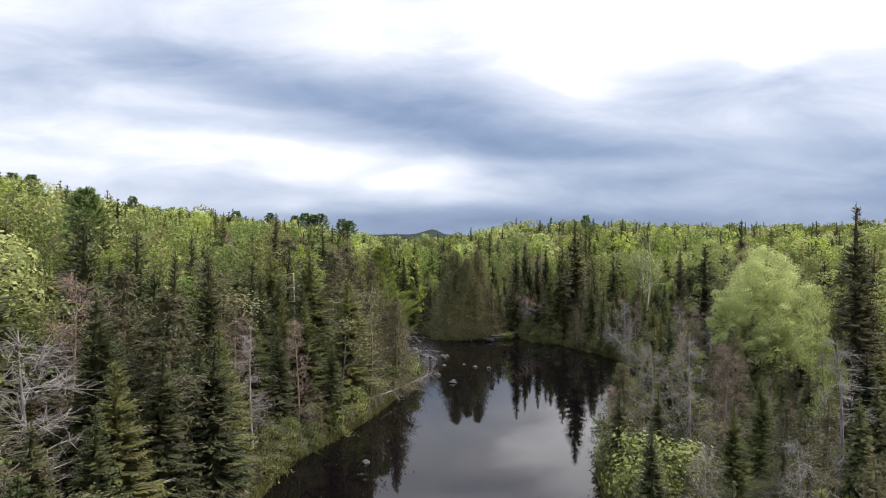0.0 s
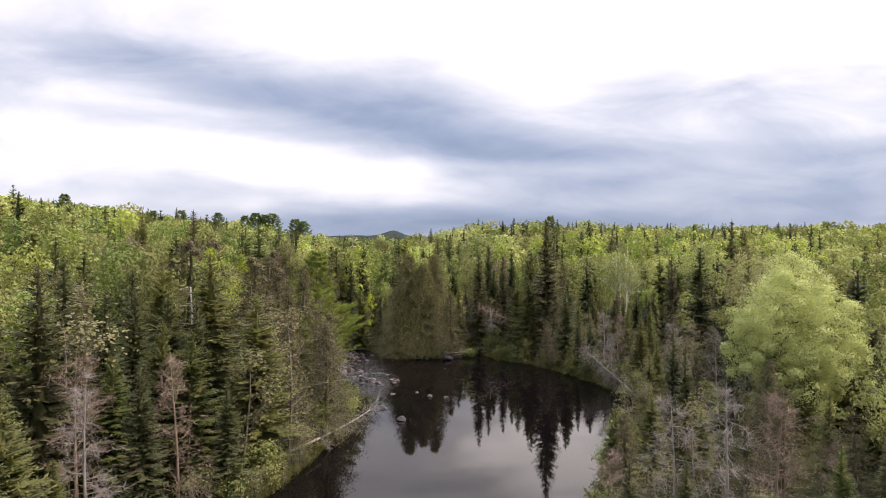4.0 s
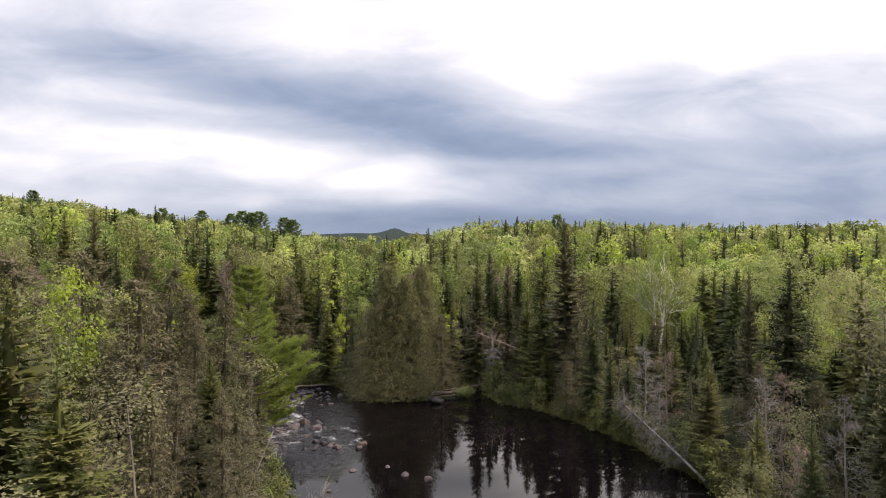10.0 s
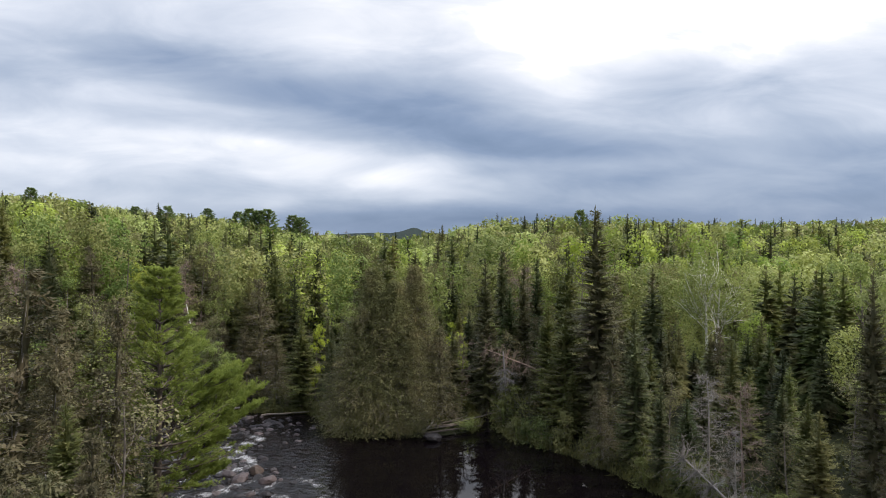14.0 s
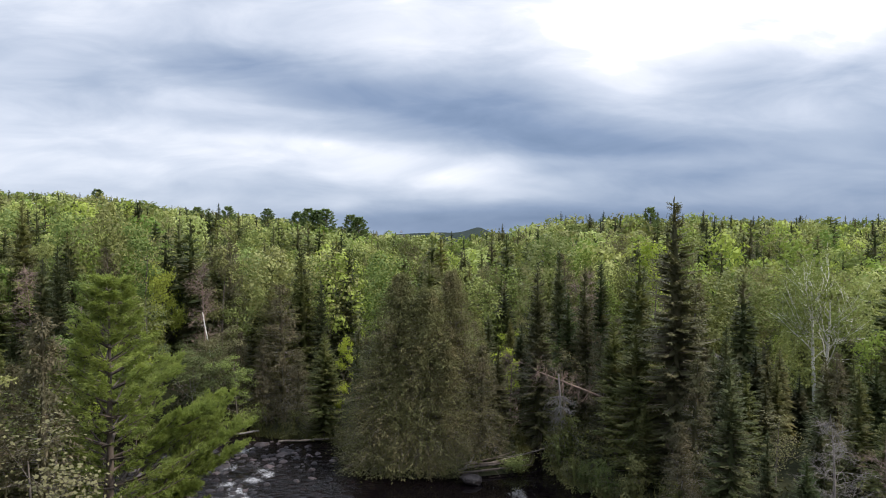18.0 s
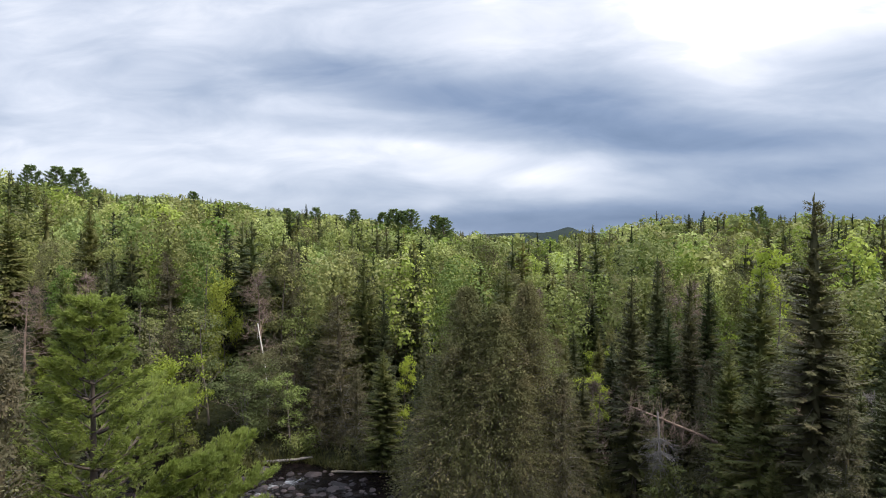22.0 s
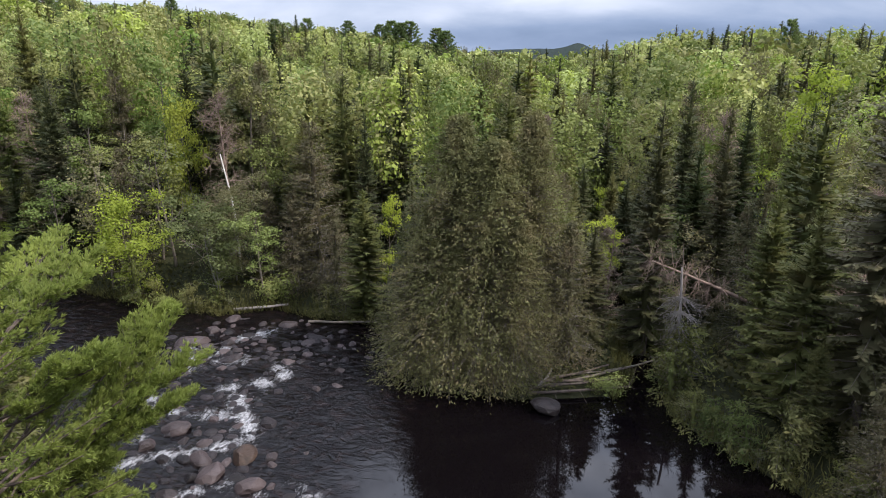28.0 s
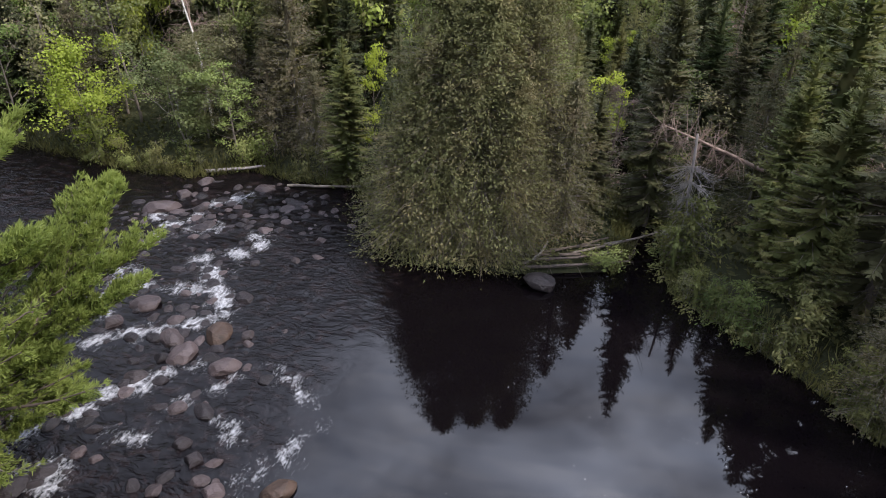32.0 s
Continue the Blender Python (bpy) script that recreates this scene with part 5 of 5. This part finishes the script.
def woods(name, label, kits, x, y, share, seed, tall):
    """Woods past counting: one mesh for each sort of tree."""
    rng = np.random.default_rng(seed)
    g = ground_height(x, y)
    # sorts keep company in patches
    patch = 0.5 + 0.5 * wave(x + 40, y, 13.0)
    pick = (rng.random(len(x)) + 0.35 * patch) % 1.0
    # conifers stand thickest on the low ground of the right bank
    pick = np.where((x > 3) & (x < 28) & (y > -60) & (y < 37), pick * 0.42, pick)
    low = 0.0
    for key, part_of in share:
        ok = (pick >= low) & (pick < low + part_of)
        low += part_of
        if not ok.any():
            continue
        h = rng.uniform(*tall, ok.sum()) * (1 + 0.22 * wave(x[ok], y[ok] + 9, 17.0))
        if key == "spruce":
            h *= rng.choice([0.95, 1.05, 1.18], ok.sum())
        h = np.minimum(np.minimum(h, np.where((x[ok] > 0) & (y[ok] < 70), 12.0, 15.5)), low_growth(x[ok], y[ok]))
        v, q, own = bake(kits[key], np.stack([x[ok], y[ok], g[ok] - 0.1, h], 1), rng)
        mat, sort = LEAVES[key]
        mesh = mesh_of(name + "_" + key, v, q, None, [mat])
        mesh.attributes.new("tree", "FLOAT", "POINT").data.foreach_set("value", own)
        tagged(new(name + "_" + key, mesh), "massed " + sort + " on the " + label, "woods", kind="stuff")


def scatter(rng, n, gap, draw):
    """Places at least about gap metres apart, by a grid of cells."""
    x, y = draw(rng, n)
    seen, keep = set(), []
    for i, c in enumerate(zip((x // gap).astype(int), (y // gap).astype(int))):
        if c not in seen:
            seen.add(c)
            keep.append(i)
    return x[keep], y[keep]


def near_slopes():
    rng = np.random.default_rng(21)
    x, y = scatter(rng, 11000, 3.5, lambda r, n: (r.uniform(-125, 100, n), r.uniform(-50, 140, n)))
    ok = (shore_distance(x, y) > 10.5) & (np.abs(x + 5) < 0.74 * (y + 72) + 12)
    x, y = x[ok], y[ok]
    close = (np.hypot(x + 10, y - 20) < 62) | (np.hypot(x + 5, y + 25) < 50)
    for name, kits, ok in (("slope_woods", NEAR, close), ("upper_woods", MID, ~close)):
        woods(name, "slopes behind the banks", kits, x[ok], y[ok], [("spruce", 0.24), ("fir", 0.22), ("budding", 0.11), ("leafy", 0.28), ("pale", 0.04), ("lime", 0.11)], 22, (5, 14.5))


def far_hills():
    rng = np.random.default_rng(23)

    def draw(r, n):
        y = 138 + 340 * r.random(n) ** 1.3
        return r.uniform(-1, 1, n) * (0.85 * y + 60) - 0.10 * y, y
    x, y = scatter(rng, 8000, 5.4, draw)
    woods("hill_woods", "far hills", FAR, x, y, [("spruce", 0.22), ("fir", 0.08), ("budding", 0.14), ("leafy", 0.36), ("pale", 0.14), ("lime", 0.06)], 24, (5.5, 14.5))


def woods_behind():
    """The woods go on downstream and on both sides."""
    rng = np.random.default_rng(27)
    x, y = scatter(rng, 3000, 4.6, lambda r, n: (r.uniform(-95, 90, n), r.uniform(-125, 30, n)))
    ok = (shore_distance(x, y) > 1.5) & ((np.abs(x + 5) > 0.74 * (y + 72) + 12) | ((y < -59) & (shore_distance(x, y) < 14)))
    woods("downstream_woods", "banks downstream", FAR, x[ok], y[ok], [("spruce", 0.34), ("fir", 0.24), ("budding", 0.08), ("leafy", 0.22), ("pale", 0.06), ("lime", 0.06)], 28, (6, 11))


near_slopes()
far_hills()
woods_behind()


def undergrowth():
    """Low leafy growth on the forest floor and grass along the water's edge."""
    rng = np.random.default_rng(41)
    n = 120000
    x, y = rng.uniform(-50, 45, n), rng.uniform(-60, 62, n)
    d = shore_distance(x, y)
    ok = (d > 0.1) & (d < 24) & (rng.random(n) < np.where(d < 5, 1.0, 0.55))
    x, y = x[ok], y[ok]
    g = ground_height(x, y)
    k = len(x)
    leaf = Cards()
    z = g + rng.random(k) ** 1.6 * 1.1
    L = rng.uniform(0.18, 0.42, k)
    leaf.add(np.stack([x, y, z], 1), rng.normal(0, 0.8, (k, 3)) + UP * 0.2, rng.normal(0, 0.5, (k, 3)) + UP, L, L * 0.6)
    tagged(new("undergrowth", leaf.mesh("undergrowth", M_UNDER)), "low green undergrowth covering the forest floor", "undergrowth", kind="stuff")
    m = 60000
    a = rng.integers(0, len(SHORE) - 1, m)
    s = rng.random(m)[:, None]
    seg = np.hypot(*(SH[a + 1] - SH[a]).T)
    p = SH[a] * (1 - s) + SH[a + 1] * s + rng.normal(0, 0.75, (m, 2))
    d = shore_distance(p[:, 0], p[:, 1])
    ok = (d > -0.15) & (d < 2.2) & ~((p[:, 0] > -10) & (p[:, 0] < 2) & (p[:, 1] > 26)) & (p[:, 1] > -62) & (p[:, 0] > -40) & (rng.random(m) < np.clip(seg / 6, 0.1, 1))
    p = p[ok]
    k = len(p)
    g = np.maximum(ground_height(p[:, 0], p[:, 1]), -0.05)
    blade = Cards()
    L = rng.uniform(0.35, 0.85, k)
    blade.add(np.stack([p[:, 0], p[:, 1], g], 1), UP + rng.normal(0, 0.38, (k, 3)), rng.normal(0, 1, (k, 3)), L, 0.05, 0.15)
    tagged(new("bank_grass", blade.mesh("bank_grass", M_GRASS)), "tufts of sedge and grass along the water's edge", "grass", kind="stuff")


undergrowth()

# ============ stones, logs and foam ============


def stone_mesh(rng, name="stone"):
    bm = bmesh.new()
    bmesh.ops.create_icosphere(bm, subdivisions=3, radius=0.5)
    o = Vector(rng.uniform(-50, 50, 3))
    planes = [(Vector(rng.normal(0, 1, 3)).normalized(), rng.uniform(0.27, 0.42)) for _ in range(9)]
    for v in bm.verts:
        p = v.co.copy()
        for nrm, dist in planes:
            over = p.dot(nrm) - dist
            if over > 0:
                p -= nrm * over * 0.82
        p *= 1 + 0.16 * noise.noise(p * 2.2 + o) + 0.05 * noise.noise(p * 7 + o)
        v.co = p
    me = bpy.data.meshes.new(name)
    bm.to_mesh(me)
    bm.free()
    return me


STONES = [stone_mesh(np.random.default_rng(60 + i)) for i in range(9)]
# big stones in the riffle and the pool: place, breadth
BIG = [(-17.0, 22.3, 1.27), (-12.9, 21.0, 1.43), (-13.7, 19.6, 1.31), (-11.8, 19.3, 1.25), (-15.8, 22.1, 0.62), (-15.1, 21.5, 0.8),
       (-17.4, 20.8, 0.93), (-14.6, 18.1, 0.83), (-11.6, 20.7, 0.46), (-15.0, 25.1, 0.54), (-18.0, 27.9, 0.73),
       (-21.3, 30.5, 1.74), (-21.1, 32.2, 1.11), (-20.9, 34.0, 1.0), (-17.2, 34.1, 1.23), (-17.5, 31.4, 0.78), (-15.2, 31.0, 0.63),
       (-14.8, 31.9, 0.89), (-13.7, 31.9, 0.45), (-10.9, 30.8, 0.59), (-20.5, 26.4, 0.86), (-19.8, 26.8, 0.85), (-22.8, 27.3, 0.91)]
BIG += [(-24.0, 28.3, 0.94), (-21.8, 29.5, 0.58), (-19.3, 30.7, 0.92), (-7.6, 14.6, 1.02), (-9.4, 14.1, 0.75), (-11.1, 13.8, 0.54),
        (-10.0, 14.4, 0.53), (-12.3, 17.0, 0.68), (-17.1, 14.9, 0.55), (-14.5, 20.3, 1.16)]


def set_stone(x, y, size, rng, mat, label, group, sink=0.34, flat=0.66):
    ob = new("boulder" if size > 0.7 else "stone", STONES[int(rng.integers(len(STONES)))])
    ob.matrix_basis = pose(x, y, size * flat * 0.5 - size * sink, rng.uniform(-12, 12), rng.uniform(-12, 12), rng.uniform(0, 360))
    ob.scale = (size * rng.uniform(0.95, 1.2), size * rng.uniform(0.85, 1.05), size * flat)
    if not ob.data.materials:
        ob.data.materials.append(M_STONE)
    ob.material_slots[0].link = "OBJECT"
    ob.material_slots[0].material = mat
    return tagged(ob, label, "boulder" if size > 0.7 else "stone", group)


def stones():
    rng = np.random.default_rng(70)
    here = "stones in the riffle"
    for x, y, s in BIG:
        tan = (x, y) in ((-12.9, 21.0), (-7.6, 14.6))
        set_stone(x, y, s * 1.06, rng, M_TAN if tan else M_STONE, "tan boulder standing out of the riffle" if tan else
                  "rounded pinkish grey boulder in the riffle" if s > 0.7 else "grey stone wet by the riffle", here)
    at = [(x, y) for x, y, _ in BIG]
    n = 0
    while n < 300:
        if n >= 230:
            # the stony head of the riffle
            k = rng.random()
            x, y = -21.5 + 9.5 * k + rng.normal(0, 0.8), 30.2 + 1.2 * k + rng.normal(0, 1.5)
        elif n % 5:
            line = FALLS[int(rng.integers(len(FALLS)))]
            i = int(rng.integers(len(line) - 1))
            k = rng.random()
            x, y = (line[i][a] * (1 - k) + line[i + 1][a] * k + rng.normal(0, 0.5) for a in (0, 1))
            if n % 5 < 3:
                i = int(rng.integers(len(BIG)))
                x, y = (BIG[i][a] + rng.normal(0, 0.75) for a in (0, 1))
        else:
            k = rng.random() ** 0.8
            x, y = -10.5 - 10.5 * k + rng.normal(0, 1.7), 15 + 17.5 * k + rng.normal(0, 2.2)
        if x > -7.4 or shore_distance(np.array([x]), np.array([y]))[0] > -0.3 or min(math.hypot(x - a, y - b) for a, b in at) < 0.40:
            continue
        s = rng.uniform(0.28, 0.78) * (1.4 if rng.random() < 0.2 else 1)
        set_stone(x, y, s, rng, M_STONE if rng.random() < (0.6 if n >= 230 else 0.3) else M_WET, "small dark stone wet by the riffle", here, rng.uniform(0.30, 0.46))
        at.append((x, y))
        n += 1
    for x, y, s in [(-0.95, 27.5, 1.5)]:
        set_stone(x, y, s, np.random.default_rng(4), M_STONE, "large pinkish grey boulder at the pool's edge below the logs", "", 0.16, 0.52)
    for x, y, s in [(-6.9, -0.3, 1.25), (-8.6, 3.6, 0.9), (-4.2, 7.9, 0.8), (-2.6, 7.0, 0.85), (-13.3, -24.9, 0.8), (-5.4, 9.6, 0.4), (-9.0, 5.4, 0.5), (-7.8, 9.0, 0.6)]:
        set_stone(x, y, s, rng, M_STONE, "grey stone lying low in the pool", "stones in the pool", 0.3, 0.6)


stones()


def log_thing(name, a, b, r0, r1, mat, label, category="log", twigs=0, seed=1, bend=0.1):
    rng = np.random.default_rng(seed)
    a, b = np.array(a, float), np.array(b, float)
    e = np.linspace(0, 1, 9)
    side = np.cross(b - a, UP)
    side /= np.linalg.norm(side) + 1e-9
    pts = a + (b - a) * e[:, None] + side * (bend * np.sin(e * 3.1))[:, None] + rng.normal(0, 0.012, (9, 3))
    wood = Wood()
    wood.tube(pts, np.linspace(r0, r1, 9) * rng.uniform(0.9, 1.1, 9), 8)
    root = new(name)
    root.location = a
    wood.v = [v - a for v in wood.v]
    part("stem", wood.mesh("stem", mat), root)
    if twigs:
        tw = Wood()
        for _ in range(twigs):
            q = pts[int(rng.integers(2, 9))] - a
            d = np.cross(b - a, rng.normal(0, 1, 3))
            d = d / np.linalg.norm(d) + (b - a) / np.linalg.norm(b - a) * 0.3 - UP * 0.25
            ln = rng.uniform(0.3, 1.3)
            tips = []
            grow(rng, tw, q, d, ln, 0.016, 1, tips, 0.6, -0.1, (2, 4))
        tagged(part("twig_tangle", tw.mesh("twig_tangle", mat), root), kind="stuff")
    return tagged(root, label, category)


GREY = "weathered grey log lying over the channel mouth"
log_thing("log", (-1.9, 28.7, 0.35), (4.3, 32.4, 0.75), 0.075, 0.04, M_BARK, GREY, seed=2)
log_thing("log", (-1.6, 29.1, 0.62), (2.6, 30.6, 0.45), 0.08, 0.05, M_PINEBARK, GREY, seed=3)
log_thing("log", (-1.2, 29.5, 0.5), (1.9, 31.2, 0.85), 0.06, 0.04, M_PINEBARK, "thin brown log on the heap by the boulder", seed=4)
log_thing("log", (-0.9, 29.0, 0.50), (2.6, 30.5, 0.55), 0.065, 0.04, M_PINEBARK, "thin brown log on the heap by the boulder", seed=5)
log_thing("log", (-1.9, 28.5, 0.25), (2.9, 30.0, 0.35), 0.085, 0.05, M_PINEBARK, "brown log lying along the foot of the heap", twigs=14, seed=21)
log_thing("log", (-1.4, 29.6, 0.55), (3.2, 31.6, 0.7), 0.06, 0.035, M_BARK, "thin grey log along the back of the heap", seed=22)
log_thing("log", (-1.5, 28.9, 0.45), (-0.9, 29.8, 1.0), 0.07, 0.06, M_DEAD, "short broken stub standing in the heap", seed=23)
log_thing("log", (-16.0, 34.5, 0.22), (-11.7, 35.2, 0.30), 0.09, 0.06, M_BARK, "grey drift log along the far shore of the riffle", seed=6)
log_thing("log", (-21.5, 35.2, 0.25), (-18.2, 36.4, 0.45), 0.12, 0.08, M_DEAD, "grey drift log along the far shore of the riffle", seed=7)
log_thing("fallen_tree", (8.6, 33.6, 4.0), (3.6, 32.4, 6.2), 0.10, 0.03, M_REDDEAD, "dead brown spruce leaning across the channel mouth", "dead tree", 130, 8)
log_thing("hanging_snag", (5.0, 31.6, 6.2), (5.4, 31.4, 0.3), 0.05, 0.11, M_DEAD, "bare grey dead spruce with long drooping twigs", "dead tree", 230, 9)
log_thing("leaning_tree", (15.4, 4.6, 0.4), (12.9, 13.0, 3.3), 0.11, 0.03, M_DEAD, "dead grey spruce leaning out from the bank", "dead tree", 330, 10)
log_thing("fallen_tree", (-14.4, -11.6, 1.1), (-9.2, 3.2, 0.4), 0.11, 0.03, M_DEAD, "fallen grey trunk reaching down into the pool", "dead tree", 150, 11, 0.45)
log_thing("leaning_tree", (-13.6, -3.2, 0.6), (-11.6, 0.9, 5.4), 0.14, 0.03, M_BARK, "bare grey cedar trunk leaning over the pool", "dead tree", 110, 12)
log_thing("log", (11.2, -3.2, 0.10), (16.2, -2.2, 0.9), 0.09, 0.05, M_DEAD, "pale grey log jutting from the bank into the pool", seed=13)
log_thing("snag", (-21.4, -7.6, 1.2), (-21.9, -8.1, 12.0), 0.14, 0.05, M_BIRCH, "pale broken dead birch standing among spruces", "dead tree", 14, 31, 0.2)
log_thing("snag", (-23.6, 40.2, 1.0), (-24.7, 40.7, 9.4), 0.10, 0.045, M_BIRCH, "bare pale broken birch stem", "dead tree", 3, 15, 0.3)


def birch_stems():
    rng = np.random.default_rng(80)
    root = new("birch_tree")
    root.location = (25.3, 37.6, seat(25.3, 37.6) - 0.1)
    wood, tips = Wood(), []
    for dx, ln in ((-0.08, 11.0), (0.05, 10.2)):
        line = trunk_line(rng, ln, dx, 0.25)
        wood.tube(line, np.interp(line[:, 2], [0, ln], [0.20, 0.05]), 8)
        for i in range(9):
            az = rng.uniform(0, 6.283)
            grow(rng, wood, along(line, np.array([ln * (0.5 + 0.05 * i)]))[0], (math.cos(az), math.sin(az), 1.2), 2.6, 0.05, 2, tips, 0.5, 0.2)
    part("trunk", wood.mesh("trunk", M_BIRCH), root)
    leaf, k = Cards(), 8
    tp = np.repeat(np.array([t[0] for t in tips]), k, 0)
    leaf.add(tp + rng.normal(0, 0.35, tp.shape), rng.normal(0, 1, tp.shape), rng.normal(0, 1, tp.shape), 0.2, 0.14)
    part("crown", leaf.mesh("crown", M_LEAF), root)
    return tagged(root, "forked white birch with thin new leaf", "tree")


birch_stems()


def foam_flecks():
    """Small rafts of foam that drift on the still pool below the riffle."""
    rng = np.random.default_rng(91)
    n = 170
    lane = rng.normal(0, 1, n)
    y = rng.uniform(9, 23, n)
    x = 3.5 - 0.35 * (y - 14) + lane * 2.6 + 0.8 * np.sin(y * 0.7)
    ok = shore_distance(x, y) < -0.6
    x, y = x[ok], y[ok]
    k = len(x)
    ang = np.linspace(0, 2 * np.pi, 6, endpoint=False)
    r = rng.uniform(0.007, 0.017, (k, 1)) * rng.uniform(0.7, 1.3, (k, 6))
    v = np.stack([x[:, None] + r * np.cos(ang), y[:, None] + r * np.sin(ang), np.full((k, 6), 0.008)], -1)
    top = v.mean(1, keepdims=True) + np.array([0, 0, 0.012])
    v = np.concatenate([v, top], 1).reshape(-1, 3)
    i = np.arange(k)[:, None, None] * 7
    a = np.arange(6)
    tris = (i + np.stack([a, (a + 1) % 6, np.full(6, 6)], 1)[None]).reshape(-1, 3)
    tagged(new("foam_flecks", mesh_of("foam_flecks", v, None, tris, [M_FOAM], True)), "white flecks of foam drifting on the dark pool", "foam", kind="stuff")


foam_flecks()
